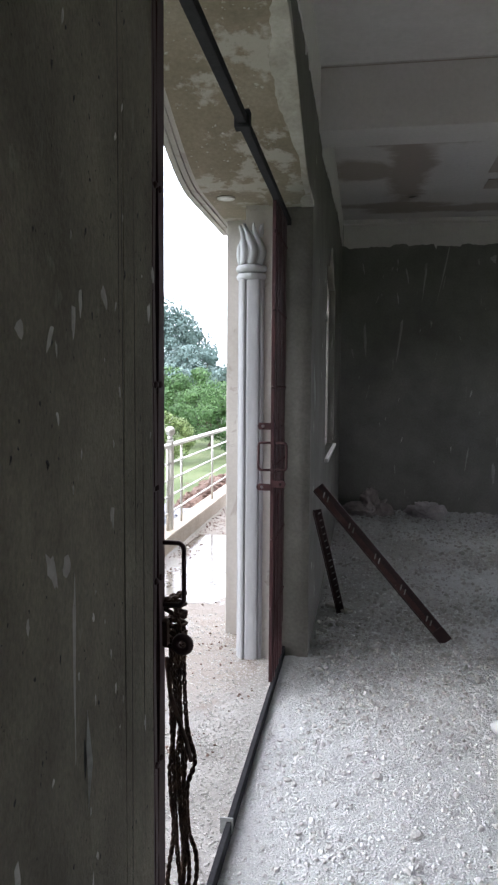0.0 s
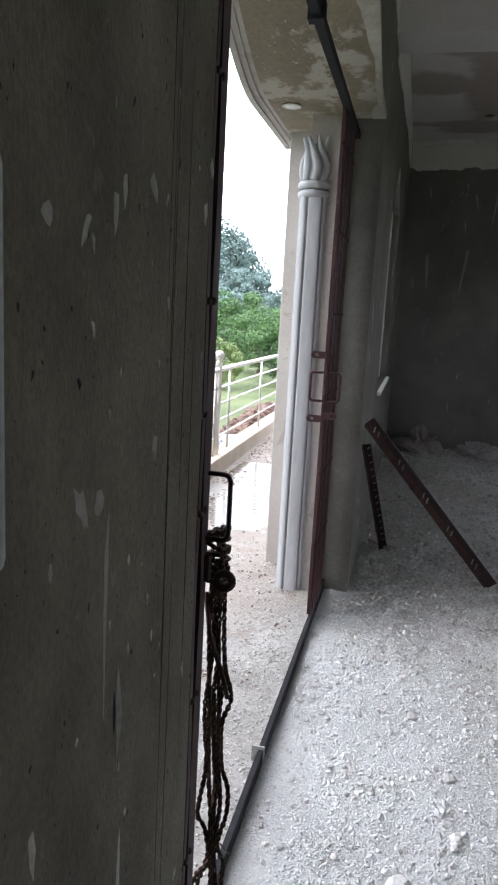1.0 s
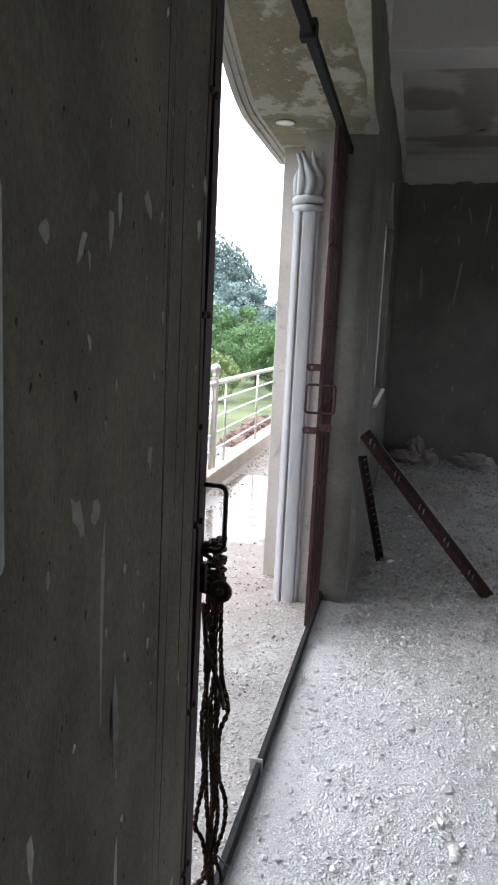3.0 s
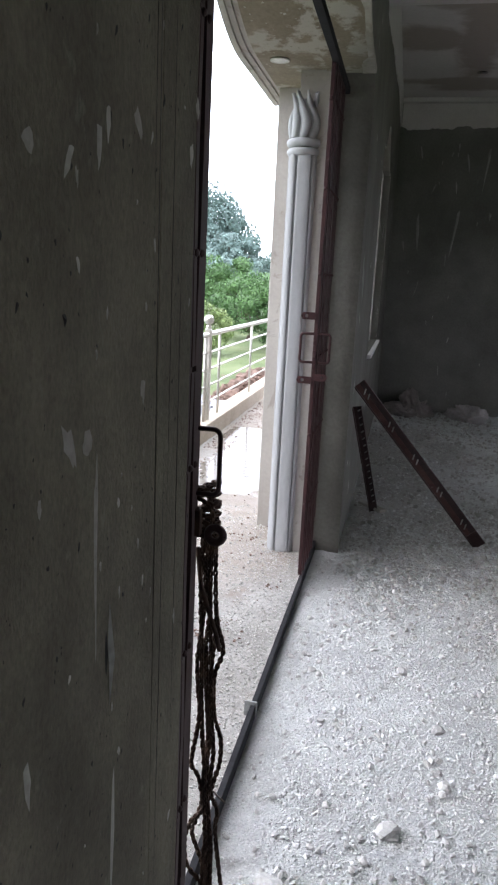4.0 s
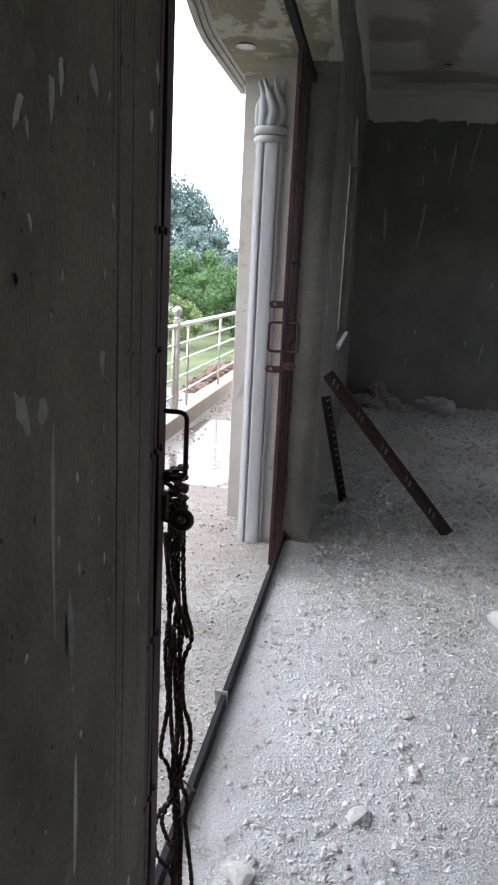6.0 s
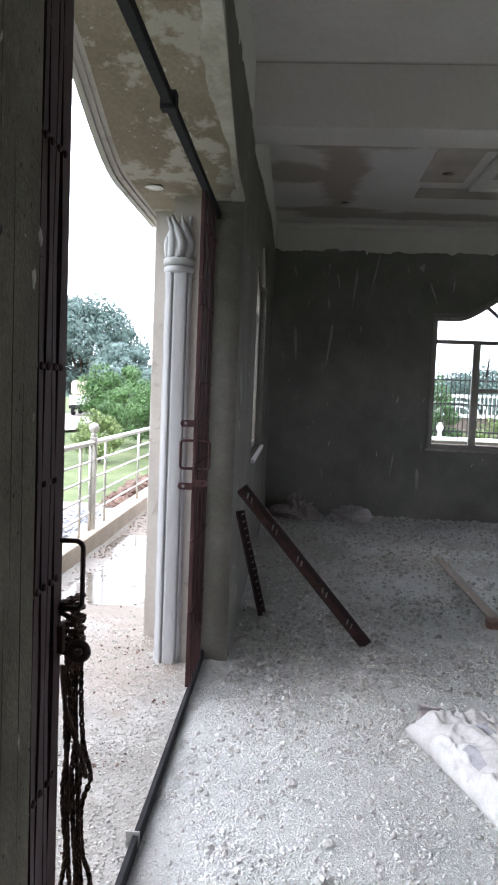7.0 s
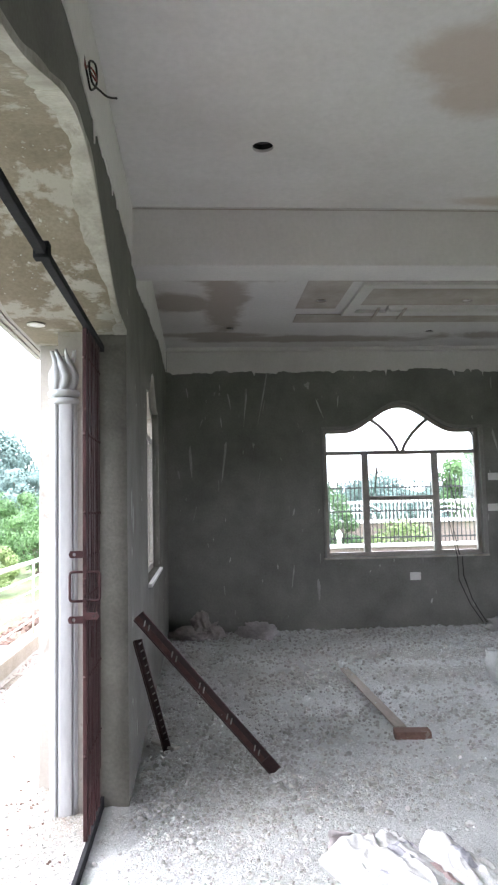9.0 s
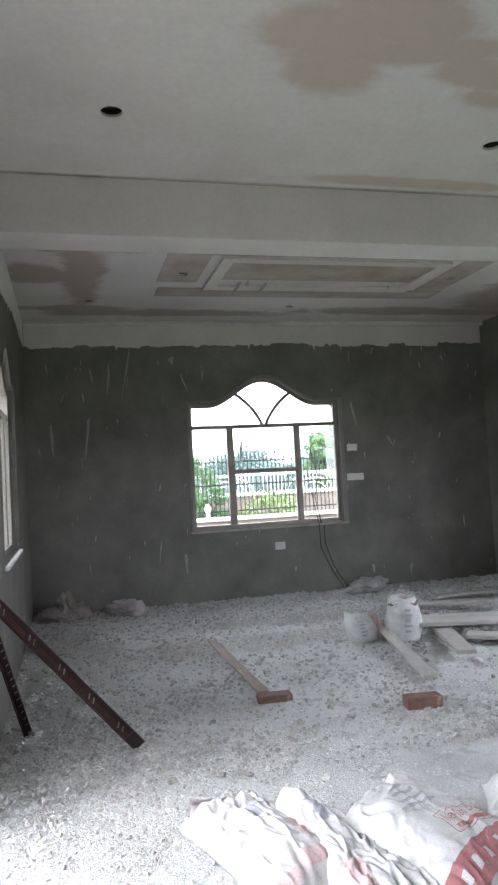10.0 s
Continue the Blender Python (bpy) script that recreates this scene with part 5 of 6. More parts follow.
# steel pieces leaning on the wall
def channel_prop(label, a, b, w, mat, rungs):
    a, b = Vector(a), Vector(b)
    d = (b - a)
    ln = d.length
    g = group_of("steel_prop", label, "steel bar", "steel bars leaning on the wall", a)
    z = d.normalized()
    side = Vector((0, -1, 0))
    side = (side - z * side.dot(z)).normalized()
    x = side.cross(z)
    g.matrix_world = Matrix(((x.x, side.x, z.x, a.x), (x.y, side.y, z.y, a.y), (x.z, side.z, z.z, a.z), (0, 0, 0, 1)))
    part("flange", boxed(-w / 2, w / 2, -0.004, 0.0, 0, ln, 0.001), M_prop, g)
    part("lip", boxed(-w / 2, -w / 2 + 0.006, 0.0002, 0.022, 0, ln, 0.001), mat, g)
    part("lip", boxed(w / 2 - 0.006, w / 2, 0.0002, 0.022, 0, ln, 0.001), mat, g)
    part("web", boxed(0.0, w / 2 - 0.0065, 0.0003, 0.003, 0, ln, 0.001), M_gate if rungs[2] else M_prop_web, g)
    for k in range(rungs[0]):
        zz = ln * (k + 0.6) / rungs[0]
        for q in range(rungs[1]):
            half = 0.011 if rungs[2] else 0.017
            part("worn_weld", boxed(-half, half, 0.0036, 0.006, -0.004, 0.004, 0.001, pose(-0.010 if rungs[2] else 0.002, 0, zz + 0.035 * q, 0, 36, 0)), M_splash_dim, g)
    part("end_stub", boxed(-w / 2 + 0.004, w / 2 - 0.004, 0.0004, 0.012, 0.0, 0.09, 0.002), M_gate, g)
    return g


channel_prop("maroon steel channel leaning from floor to wall", (0.515, 4.20, 0.010), (-0.245, 4.20, 0.895), 0.072, M_red, (5, 2, False))
channel_prop("short dark notched steel bar leaning on the wall", (-0.112, 4.66, 0.010), (-0.246, 4.16, 0.765), 0.052, M_gate, (16, 1, True))
plank("bent dusty board piece behind the steel bars", (-0.20, 4.78, 0.012), (-0.05, 4.60, 0.015), 0.05, 0.02, M_wood, "board_piece")


# lumps of mortar, each a thing of its own
def lump(x, y, r, seed, flat=0.6, label="broken pale mortar lump on the floor"):
    bm = bmesh.new()
    bmesh.ops.create_icosphere(bm, subdivisions=2, radius=1)
    for v in bm.verts:
        k = 1 + 0.35 * noise.noise(v.co * 1.3 + Vector((seed * 3.1, 0, 0))) + 0.15 * noise.noise(v.co * 3.4 + Vector((0, seed, 0)))
        v.co = Vector((v.co.x * r * k, v.co.y * r * k * 0.8, max(-0.25, v.co.z) * r * k * flat))
    ob = obj("mortar_lump", bm, M_stone)
    ob.location, ob.rotation_euler = (x, y, 0.22 * r * flat + floor_h(x, y) if x > XW else 0.0), (0, 0, seed * 1.7)
    return tagged(ob, label, "rubble", "larger mortar lumps")


LUMPS = [(0.09, 2.69, 0.028), (0.21, 2.33, 0.024), (0.22, 2.04, 0.024), (0.20, 2.10, 0.018), (0.17, 2.14, 0.015), (0.06, 1.82, 0.040), (-0.22, 1.55, 0.040), (-0.13, 2.26, 0.012), (-0.25, 2.60, 0.017), (-0.22, 2.57, 0.014),
         (-0.34, 2.66, 0.016), (0.0, 3.80, 0.030), (0.04, 3.70, 0.024), (-0.16, 3.72, 0.022), (-0.12, 3.55, 0.020), (0.15, 3.90, 0.020), (0.60, 4.25, 0.028), (0.55, 4.05, 0.020), (0.98, 3.66, 0.030), (0.0, 1.70, 0.016), (0.32, 2.5, 0.016), (0.02, 2.12, 0.012),
         (1.75, 5.2, 0.03), (2.2, 5.6, 0.035), (3.15, 5.0, 0.06), (3.5, 4.9, 0.05), (3.05, 5.55, 0.045), (0.9, 6.2, 0.04), (1.1, 6.4, 0.035), (4.2, 8.4, 0.06), (2.3, 6.3, 0.04), (2.1, 5.0, 0.03), (1.35, 3.45, 0.03), (0.5, 3.35, 0.02)]
for i, (x, y, r) in enumerate(LUMPS):
    lump(x, y, r, i + 1, 0.55 + 0.25 * ((i * 7) % 5) / 5)


# gravel-sized chips: past counting, joined
def chips(name, count, sampler, size, mat, seed, label, ground, grains=False, proud=0.10):
    rs = np.random.RandomState(seed)
    g = (1 + 5 ** 0.5) / 2
    ball = np.array([(-1, g, 0), (1, g, 0), (-1, -g, 0), (1, -g, 0), (0, -1, g), (0, 1, g), (0, -1, -g), (0, 1, -g), (g, 0, -1), (g, 0, 1), (-g, 0, -1), (-g, 0, 1)]) / 1.9
    tris = np.array([(0, 11, 5), (0, 5, 1), (0, 1, 7), (0, 7, 10), (0, 10, 11), (1, 5, 9), (5, 11, 4), (11, 10, 2), (10, 7, 6), (7, 1, 8), (3, 9, 4), (3, 4, 2), (3, 2, 6), (3, 6, 8), (3, 8, 9), (4, 9, 5), (2, 4, 11), (6, 2, 10), (8, 6, 7), (9, 8, 1)])
    if grains:
        ball = np.array([(1, 0, 0), (0, 1, 0), (-1, 0, 0), (0, -1, 0), (0, 0, 1), (0, 0, -1)]) * 1.0
        tris = np.array([(0, 1, 4), (1, 2, 4), (2, 3, 4), (3, 0, 4), (1, 0, 5), (2, 1, 5), (3, 2, 5), (0, 3, 5)])
    m = len(ball)
    vs, fs = [], []
    for i in range(count):
        x, y = sampler(rs)
        s = min(size[1], size[0] * math.exp(abs(rs.normal(0, 0.75))))
        c = ball * (1 + rs.uniform(-0.40, 0.30, (m, 1))) * (s * np.array([1, rs.uniform(0.6, 1), rs.uniform(0.35, 0.6) if grains else rs.uniform(0.45, 0.85)])) / 2
        a, t = rs.uniform(0, 6.28), rs.uniform(-0.5, 0.5)
        ca, sa, ct, st = math.cos(a), math.sin(a), math.cos(t), math.sin(t)
        c = c @ np.array([(1, 0, 0), (0, ct, st), (0, -st, ct)]) @ np.array([(ca, sa, 0), (-sa, ca, 0), (0, 0, 1)])
        vs.append(c + (x, y, ground(x, y) + s * proud))
        fs.append(tris + m * i)
    me = bpy.data.meshes.new(name)
    me.from_pydata(np.concatenate(vs).tolist(), [], np.concatenate(fs).tolist())
    if grains:
        me.polygons.foreach_set("use_smooth", [True] * len(me.polygons))
    me.materials.append(mat)
    return tagged(new(name, me), label, "debris", kind="stuff")


def room_spot(rs):
    while True:
        y = rs.uniform(1.2, 8.7)
        x = rs.uniform(XW + 0.02, min(XE, 0.6 + 0.62 * y))
        k = 0.55 + 0.75 * noise.noise((x * 1.1, y * 1.1, 4)) + 0.35 * noise.noise((x * 4, y * 4, 9))
        if rs.uniform(0, 1) < k + (-0.15 if y < 4 else 0):
            return x, y


def near_spot(rs):
    while True:
        x, y = rs.uniform(XW - 0.10, 1.3), rs.uniform(1.25, 4.6)
        if x < XW and y > DOOR_Y1:
            continue
        if rs.uniform(0, 1) < 0.62 + 0.75 * noise.noise((x * 2.3, y * 2.3, 14)):
            return x, y


def clod_spot(rs):
    while True:
        y = rs.uniform(3.6, 8.75)
        x = rs.uniform(XW + 0.02, min(XE, 0.6 + 0.62 * y))
        if rs.uniform(0, 1) < 0.42 + 0.7 * noise.noise((x * 1.5, y * 2.6, 21)) + 0.06 * (y - 5):
            return x, y


def porch_spot(rs):
    while True:
        x, y = rs.uniform(-1.66, -0.5), rs.uniform(1.3, 9.5)
        if rs.uniform(0, 1) < 0.05 + 0.9 * math.exp(-((x + 1.55) / 0.18) ** 2) * (y > 6) + (0.4 if noise.noise((x * 3, y * 3, 1)) > 0.25 else 0):
            return x, y


chips("mortar_debris", 120000, near_spot, (0.0030, 0.0105), M_chip, 5, "fine mortar chips scattered over the floor by the doorway", floor_h, True)
chips("mortar_debris", 60000, room_spot, (0.0055, 0.022), M_chip, 6, "mortar chips and clods scattered over the room floor", floor_h, True)
chips("mortar_debris", 1300, near_spot, (0.010, 0.026), M_stone, 46, "broken mortar pebbles by the doorway", floor_h, proud=0.22)
chips("mortar_debris", 2600, room_spot, (0.010, 0.028), M_chip, 26, "broken mortar pebbles scattered over the room floor", floor_h)
def gate_foot_spot(rs):
    while True:
        x, y = rs.normal(0.15, 0.32), rs.normal(3.85, 0.45)
        if XW + 0.03 < x < 1.2 and 2.9 < y < 5.0:
            return x, y


chips("clod_debris", 1600, gate_foot_spot, (0.008, 0.028), M_clod, 36, "grey mortar crumbs gathered near the foot of the gate", floor_h, proud=0.25)
chips("clod_debris", 15000, clod_spot, (0.010, 0.042), M_clod, 16, "grey-brown clods and crumbs over the far floor", floor_h, proud=0.28)
chips("porch_debris", 3600, porch_spot, (0.005, 0.020), M_soil, 7, "reddish mud crumbs scattered on the porch", porch_h)
chips("porch_grit", 9000, lambda rs: (rs.uniform(-1.4, -0.41), rs.uniform(1.3, 4.5)), (0.0035, 0.016), M_clod, 8, "pale grit scattered on the porch", porch_h)

def threshold_spot(rs):
    while True:
        x, y = -0.42 - abs(rs.normal(0, 0.30)), rs.uniform(1.4, 4.3)
        if x > -1.4 and rs.uniform(0, 1) < 0.55 + 0.9 * noise.noise((x * 3, y * 3, 31)):
            return x, y


chips("porch_grit", 12000, threshold_spot, (0.0035, 0.018), M_clod, 48, "pale mortar grit trodden out over the threshold", porch_h, True)

# ---- outside, beyond the doorway ----
structure(obj("kerb", boxed(-1.87, -1.69, -3.0, 14.0, -0.3, 0.135, 0.012), M_kerb), "beige rendered kerb along the porch edge")

rail = group_of("porch_railing", "stainless steel railing with ball-topped posts on the kerb", "railing", at=(-1.77, 6.5, 0.135))
part("handrail", tube(bmesh.new(), [(0, -7, 0.80), (0, 7.4, 0.80)], 0.024, 12), M_steel, rail, smooth=True)
for z in (0.63, 0.475, 0.32, 0.165):
    part("cross_rail", tube(bmesh.new(), [(0, -7, z), (0, 7.4, z)], 0.011, 8), M_steel, rail, smooth=True)
for y in (-3.9, -2.4, -0.40, 0.42, 1.9, 3.4, 4.9, 6.4):
    part("baluster", tube(bmesh.new(), [(0.0, y, 0.0), (0.0, y, 0.80)], 0.0125, 8), M_steel, rail, smooth=True)
for y in (-4.4, 0.0, 5.6):
    p = part("post", boxed(-0.028, 0.028, y - 0.028, y + 0.028, 0.0, 0.85, 0.006), M_steel, rail)
    part("twin_tube", tube(bmesh.new(), [(0.0, y - 0.09, 0.0), (0.0, y - 0.09, 0.80)], 0.016, 8), M_steel, rail, smooth=True)
    bm = lathe(bmesh.new(), [(0.018, 0.85), (0.030, 0.865), (0.020, 0.88)] + [(0.046 * math.sin(math.pi * (0.12 + 0.86 * i / 12)), 0.93 - 0.046 * math.cos(math.pi * (0.12 + 0.86 * i / 12))) for i in range(13)], 18, pose(0, y, 0))
    part("ball_cap", bm, M_steel, rail, smooth=True)

GZ = -0.45


def ground_h(x, y):
    d = max(0.0, math.hypot(x, y - 4) - 25)
    return GZ + 0.05 * noise.noise((x * 0.4, y * 0.4, 0)) * min(1, d / 10 + 0.3)


gm = bpy.data.meshes.new("ground")
gs = []
rings = [0.5, 6, 9, 12, 15, 20, 26, 34, 45, 60, 90, 150, 300, 800, 2500]
for r in rings:
    for k in range(72):
        a = 2 * math.pi * k / 72
        x, y = r * math.cos(a), 3 + r * math.sin(a)
        gs.append((x, y, ground_h(x, y)))
gm.from_pydata(gs, [], [(i * 72 + k, i * 72 + (k + 1) % 72, (i + 1) * 72 + (k + 1) % 72, (i + 1) * 72 + k) for i in range(len(rings) - 1) for k in range(72)] + [tuple(range(72))[::-1]])
gm.materials.append(M_grass)
structure(new("ground", gm), "rough green grass reaching to the horizon")
gv = structure(new("gravel_bed", grid_mesh(-4.6, -1.86, 3.0, 11.0, 0.15, lambda x, y: GZ + 0.07 + 0.05 * noise.noise((x, y, 3)))), "bed of blue-grey gravel beside the porch")
gv.data.materials.append(M_gravel)
chips("gravel_stones", 3500, lambda rs: (rs.uniform(-4.5, -1.9), rs.uniform(4.5, 10.3)), (0.025, 0.07), M_gravel, 9, "blue-grey gravel stones beside the porch", lambda x, y: GZ + 0.08 + 0.05 * noise.noise((x, y, 3)))
so = tagged(new("soil_mound", grid_mesh(-3.5, -1.95, 9.6, 14.5, 0.08, lambda x, y: GZ - 0.1 + 0.42 * max(0, 1 - ((x + 2.45) / 0.6) ** 2) * max(0, 1 - ((y - 12.2) / 2.0) ** 2) + 0.13 * noise.noise((x * 2.2, y * 2.2, 8)) + 0.06 * noise.noise((x * 7, y * 7, 8)))), "heap of red excavated soil beside the gravel", "soil heap")
so.data.materials.append(M_soil)
chips("soil_clods", 1400, lambda rs: (rs.uniform(-3.1, -1.95), rs.uniform(9.9, 14.0)), (0.05, 0.17), M_soil, 19, "red-brown clods on the heap of soil", lambda x, y: GZ - 0.1 + 0.42 * max(0, 1 - ((x + 2.45) / 0.6) ** 2) * max(0, 1 - ((y - 12.2) / 2.0) ** 2) + 0.13 * noise.noise((x * 2.2, y * 2.2, 8)))
rd = slab([(-60, 20), (-14, 21.5), (-9.0, 27), (-7.6, 33), (-6.5, 38), (-6, 60), (-12, 60), (-14, 44), (-60, 46)], [], 0.03, lambda u, v, w: (u, v, GZ + 0.12 - w))
structure(obj("road", rd, M_road), "pale dusty road beyond the grass")


def tree(label, x, y, height, width, trunk, mat, count, leaf, seed, name="tree", low=0.25, clumps=46):
    g = group_of(name, label, name, "trees and bushes outside", (x, y, GZ))
    rs = np.random.RandomState(seed)
    bm = bmesh.new()
    top = trunk + (height - trunk) * 0.55
    tube(bm, [(0, 0, -0.1), (0.05 * width * rs.uniform(-1, 1), 0, trunk * 0.6), (0.06 * width * rs.uniform(-1, 1), 0.03 * width, top)], [0.032 * height, 0.024 * height, 0.006 * height], 9)
    cs = []
    for k in range(clumps):
        u = rs.normal(0, 1, 3)
        u = u / np.linalg.norm(u) * rs.uniform(0.45, 1.0) ** 0.5
        zc2 = trunk * low / 0.25 + (height - trunk * low / 0.25) * (0.5 + 0.46 * u[2])
        cs.append((u[0] * width / 2 * 0.86, u[1] * width / 2 * 0.86, zc2, rs.uniform(0.07, 0.19) * width))
    for k in range(0, clumps, 5):
        c = cs[k]
        tube(bm, [(0, 0, trunk * 0.55 + 0.1 * (k % 3)), (c[0] * 0.5, c[1] * 0.5, (trunk * 0.6 + c[2]) / 2), (c[0], c[1], c[2])], [0.012 * height, 0.008 * height, 0.003 * height], 6)
    part("trunk", bm, M_bark, g)
    ci = rs.randint(0, clumps, count)
    C = np.array(cs)[ci]
    d = rs.normal(0, 1, (count, 3))
    d /= np.linalg.norm(d, axis=1)[:, None]
    P = C[:, :3] + d * (C[:, 3] * rs.uniform(0.35, 1.0, count) ** 0.4)[:, None] * np.array([1, 1, 0.75])
    P[:, 2] = np.maximum(P[:, 2], 0.03)
    t1 = np.cross(d, rs.normal(0, 1, (count, 3)))
    t1 /= np.linalg.norm(t1, axis=1)[:, None]
    t2 = np.cross(d, t1) + 0.5 * d * rs.normal(0, 1, (count, 1))
    s = (leaf * rs.uniform(0.6, 1.3, count))[:, None]
    V = np.stack([P - t1 * s, P - t2 * s * 0.45, P + t1 * s, P + t2 * s * 0.45], 1).reshape(-1, 3)
    me = bpy.data.meshes.new("crown")
    me.from_pydata(V.tolist(), [], np.arange(count * 4).reshape(-1, 4).tolist())
    me.materials.append(mat)
    o = new("crown", me)
    o.parent = g
    return g


tree("tall broad blue-green tree beyond the road", -13.5, 46, 7.6, 7.2, 1.0, M_leaf_hazed, 60000, 0.090, 1, clumps=120)
tree("tall blue-green tree beyond the road", -17.5, 44, 6.0, 7.5, 1.0, M_leaf_hazed, 26000, 0.085, 2, clumps=60)
tree("dark leafy tree behind the bushes", -5.0, 33, 4.0, 4.6, 1.2, M_leaf_hazed, 20000, 0.06, 3)
tree("dense rounded green bush on the grass", -5.0, 23, 2.05, 2.8, 0.4, M_leaf, 22000, 0.036, 4, "bush", 0.1)
tree("dense green bush on the grass", -3.6, 20, 1.95, 2.2, 0.4, M_leaf, 18000, 0.036, 5, "bush", 0.1)
tree("pale feathery bush on the grass", -4.75, 17.5, 1.25, 1.3, 0.2, M_leaf_pale, 9000, 0.03, 6, "bush", 0.1)
tree("low green bush beside the grass", -2.6, 19, 1.8, 2.4, 0.3, M_leaf, 11000, 0.05, 7, "bush", 0.1)
tree("dark round bush behind the pale one", -6.6, 27, 2.7, 3.2, 0.3, M_leaf, 16000, 0.05, 21, "bush", 0.1)
tree("hazy green tree behind the bushes", -9.4, 40, 4.4, 4.6, 0.6, M_leaf_hazed, 18000, 0.085, 24, "tree", 0.1)
tree("green bush far over the grass", -8.2, 36, 3.0, 4.0, 0.4, M_leaf_hazed, 4000, 0.13, 8, "bush", 0.1)
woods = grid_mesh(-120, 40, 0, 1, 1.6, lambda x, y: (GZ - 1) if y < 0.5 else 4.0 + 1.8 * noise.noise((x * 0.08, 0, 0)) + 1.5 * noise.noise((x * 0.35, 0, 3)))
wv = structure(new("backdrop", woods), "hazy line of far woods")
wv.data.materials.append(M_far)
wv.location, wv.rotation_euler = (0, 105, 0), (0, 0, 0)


def truck(x, y, turn):
    g = group_of("truck", "white pickup truck with a yellow tarpaulin load on the road", "truck", at=(x, y, GZ + 0.13))
    g.rotation_euler = (0, 0, radians(turn))
    part("cargo_bed", boxed(-0.85, 0.85, -2.2, 0.4, 0.62, 1.15, 0.04), M_coping, g)
    part("load", boxed(-0.80, 0.80, -2.1, 0.4, 1.152, 2.0, 0.22), M_yellow, g, "yellow tarpaulin load")
    part("cab", boxed(-0.82, 0.82, 0.45, 1.9, 0.5, 1.85, 0.18), M_coping, g)
    part("windscreen", boxed(-0.68, 0.68, 1.895, 1.92, 1.15, 1.65, 0.01), M_dark_glass, g)
    part("chassis", boxed(-0.7, 0.7, -2.25, 1.9, 0.36, 0.6, 0.03), M_black, g)
    part("bumper", boxed(-0.85, 0.85, -2.33, -2.22, 0.40, 0.58, 0.02), M_black, g)
    for sx in (-0.72, 0.72):
        for sy in (-1.45, 1.15):
            w = part("wheel", lathe(bmesh.new(), [(0.20, -0.10), (0.34, -0.10), (0.36, -0.05), (0.36, 0.05), (0.34, 0.10), (0.20, 0.10)], 20, pose(sx, sy, 0.36, 0, 90, 0)), M_tyre, g, smooth=True)
            part("rim", lathe(bmesh.new(), [(0.19, -0.104), (0.19, 0.104), (0.05, 0.106)], 14, pose(sx, sy, 0.36, 0, 90, 0)), M_steel, w)
    return g


truck(-12.2, 42.5, 8)

# ---- outside, beyond the far window ----
FY = 14.0
structure(obj("boundary_wall", boxed(-2, 14, FY - 0.08, FY + 0.12, GZ - 0.1, 0.663, 0.01), M_boundary), "low rendered boundary wall")
structure(obj("wall_coping", boxed(-2, 14, FY - 0.12, FY + 0.16, 0.665, 0.73, 0.012), M_coping), "white coping of the boundary wall")
fence = group_of("fence", "black iron fence with pointed bars on the boundary wall", "fence", at=(0, FY + 0.02, 0.73))
for z in (0.10, 0.62, 1.08):
    part("fence_rail", boxed(1.0, 8.2, -0.012, 0.012, z, z + 0.03), M_fence, fence)
fb = None
x = 1.05
while x < 8.2:
    if fb is None:
        bm = boxed(-0.008, 0.008, -0.008, 0.008, 0.0, 1.22)
        lathe(bm, [(0.018, 1.22), (0.010, 1.25), (0.001, 1.32)], 6)
        fb = part("fence_bar", bm, M_fence, fence)
        o = fb
    else:
        o = fb.copy()
        scene.collection.objects.link(o)
    o.location = (x, 0, 0)
    x += 0.085
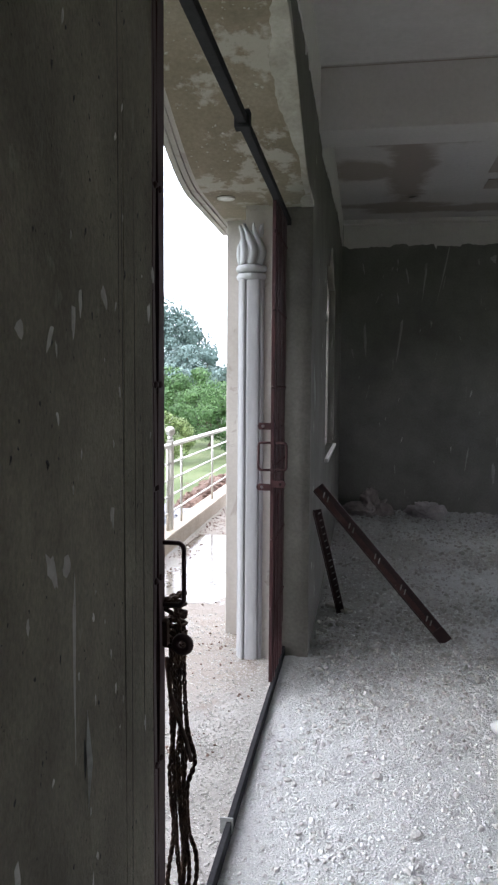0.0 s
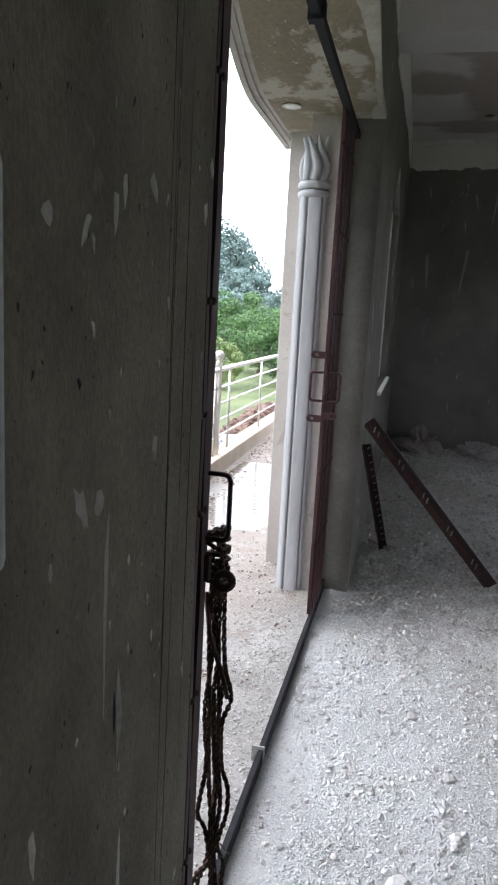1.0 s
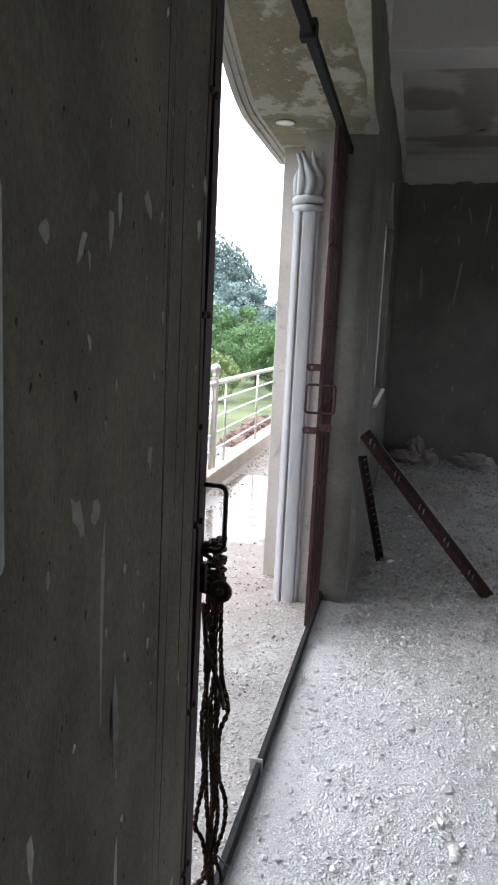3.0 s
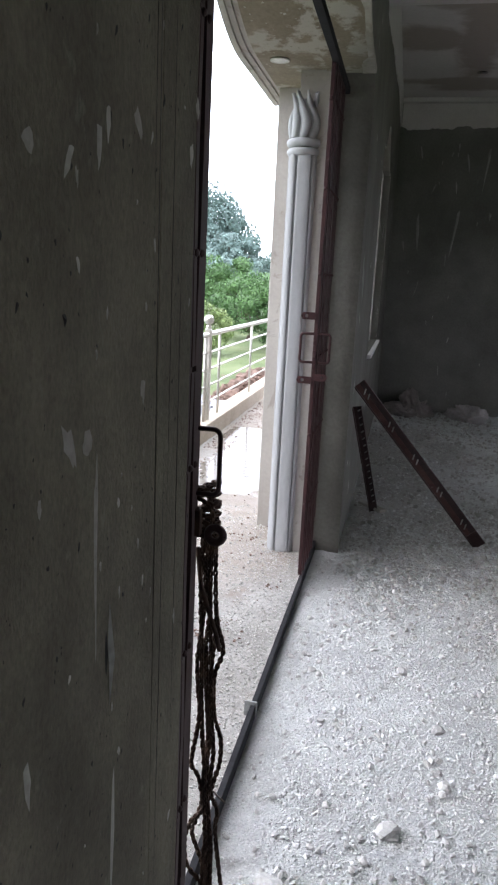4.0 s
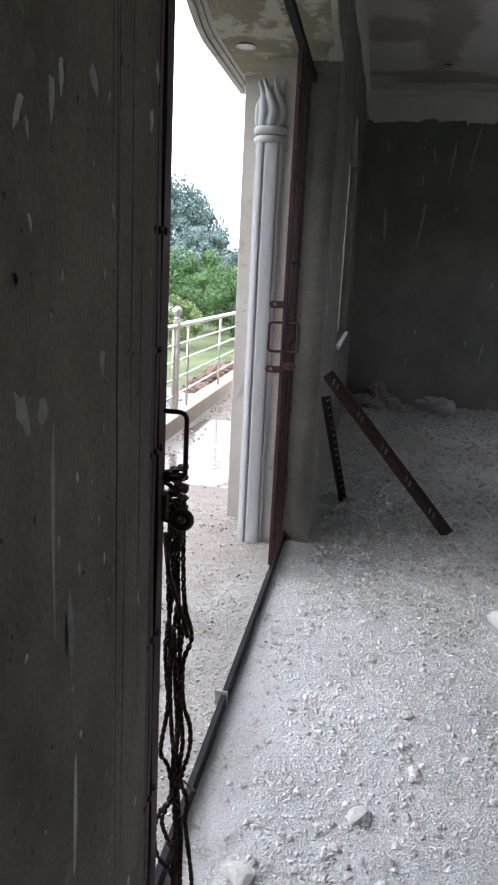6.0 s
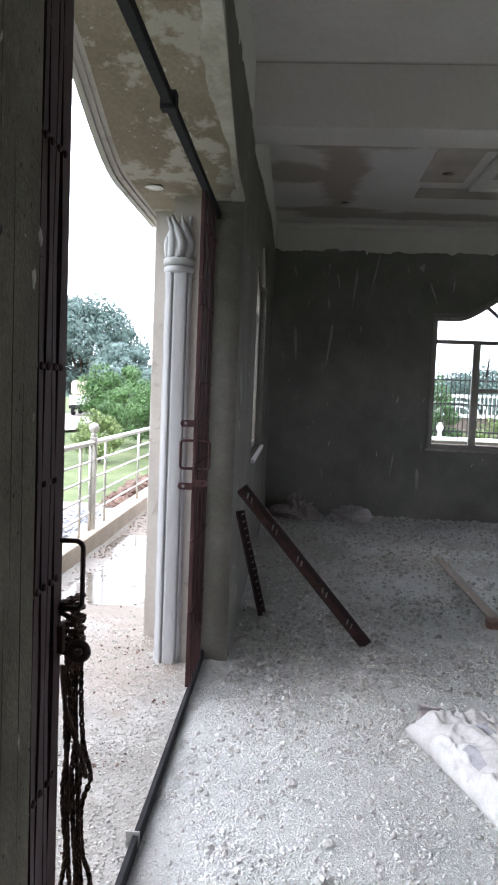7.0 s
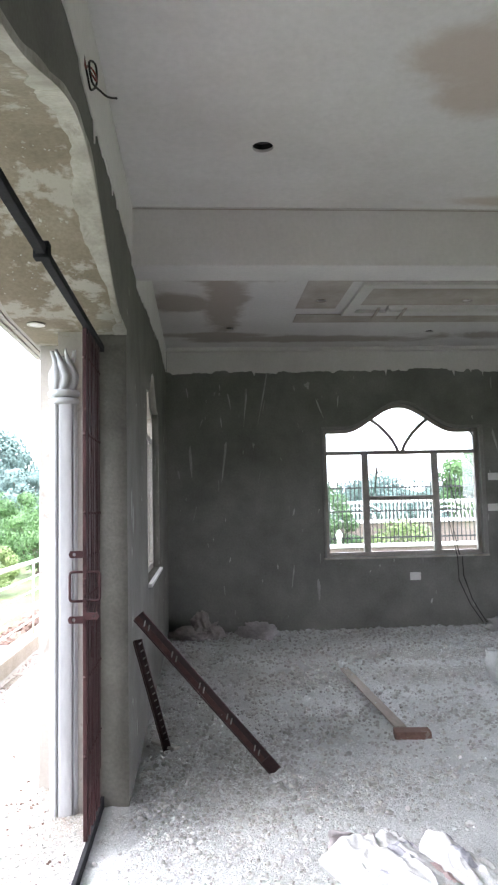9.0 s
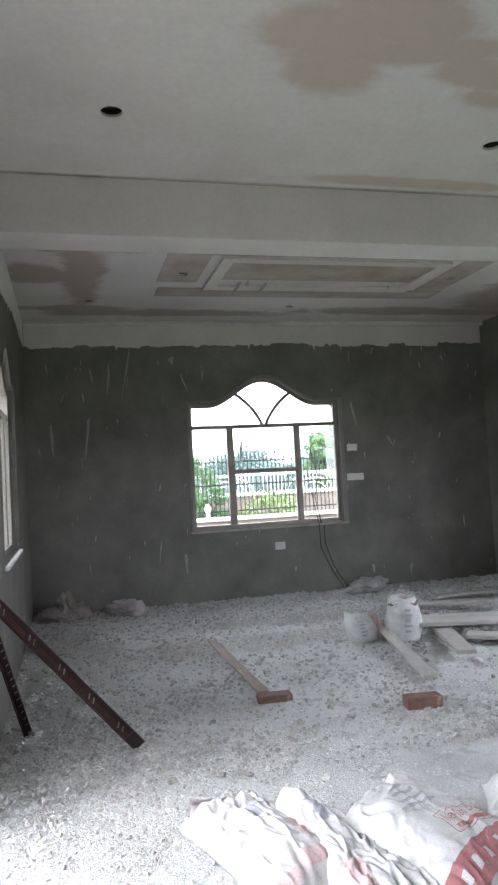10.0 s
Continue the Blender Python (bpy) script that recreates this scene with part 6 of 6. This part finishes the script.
for x in (2.83, 6.6):
    f = group_of("gate_post_finial", "small white urn-shaped finial on the boundary wall", "finial", at=(x, FY - 0.02, 0.73))
    part("urn", lathe(bmesh.new(), [(0.055, 0.0), (0.04, 0.035), (0.035, 0.10), (0.065, 0.16), (0.07, 0.20), (0.035, 0.235), (0.042, 0.255), (0.015, 0.28)], 16), M_coping, f, smooth=True)

wg = group_of("ornamental_gate", "white ornamental steel gate with curved bars across the yard", "gate", at=(7.0, 24.0, GZ))
part("gate_wall", boxed(-3.4, 4.4, 0.1, 0.3, 0.0, 1.32, 0.02), M_boundary, wg, "brown rendered wall")
part("gate_sill", boxed(-3.4, 4.4, -0.05, 0.25, 1.322, 1.44, 0.02), M_coping, wg)
part("gate_top", boxed(-3.4, 4.4, 0.06, 0.14, 2.0, 2.08, 0.01), M_coping, wg)
for k in range(60):
    if k == 0:
        gb = part("gate_bar", boxed(-0.009, 0.009, 0.09, 0.11, 1.44, 2.0), M_coping, wg)
        o = gb
    else:
        o = gb.copy()
        scene.collection.objects.link(o)
    o.location = (-3.35 + 0.13 * k, 0, 0)
for cx in (-1.6, 1.6):
    for r in (0.25, 0.42, 0.60):
        part("gate_arc", tube(bmesh.new(), [(cx + 1.6 * r * math.cos(a), 0.06, 1.46 + 0.9 * r * math.sin(a)) for a in (math.pi * i / 16 for i in range(17))], 0.022, 6), M_coping, wg)
tree("bright yellow-green clipped bush in the yard", 5.3, 18.0, 1.55, 2.2, 0.2, M_leaf_pale, 4000, 0.05, 12, "bush", 0.05)
tree("leafy green tree behind the fence", 3.35, 18.5, 2.65, 2.0, 0.4, M_leaf, 34000, 0.026, 13, "tree", 0.1)
tree("broad green tree behind the fence", 10.7, 26, 4.0, 3.6, 0.7, M_leaf, 30000, 0.06, 14, "tree", 0.2)
tree("low far green tree beyond the yard", 10.5, 38, 3.3, 9.0, 0.6, M_leaf_hazed, 22000, 0.09, 15, "tree", 0.1)
tree("low far green tree beyond the yard", 4.0, 40, 2.9, 7.0, 0.8, M_leaf_hazed, 5000, 0.16, 16, "tree", 0.1)
tree("low far green tree beyond the yard", 16.0, 40, 3.0, 7.0, 0.8, M_leaf_hazed, 5000, 0.16, 17, "tree", 0.1)
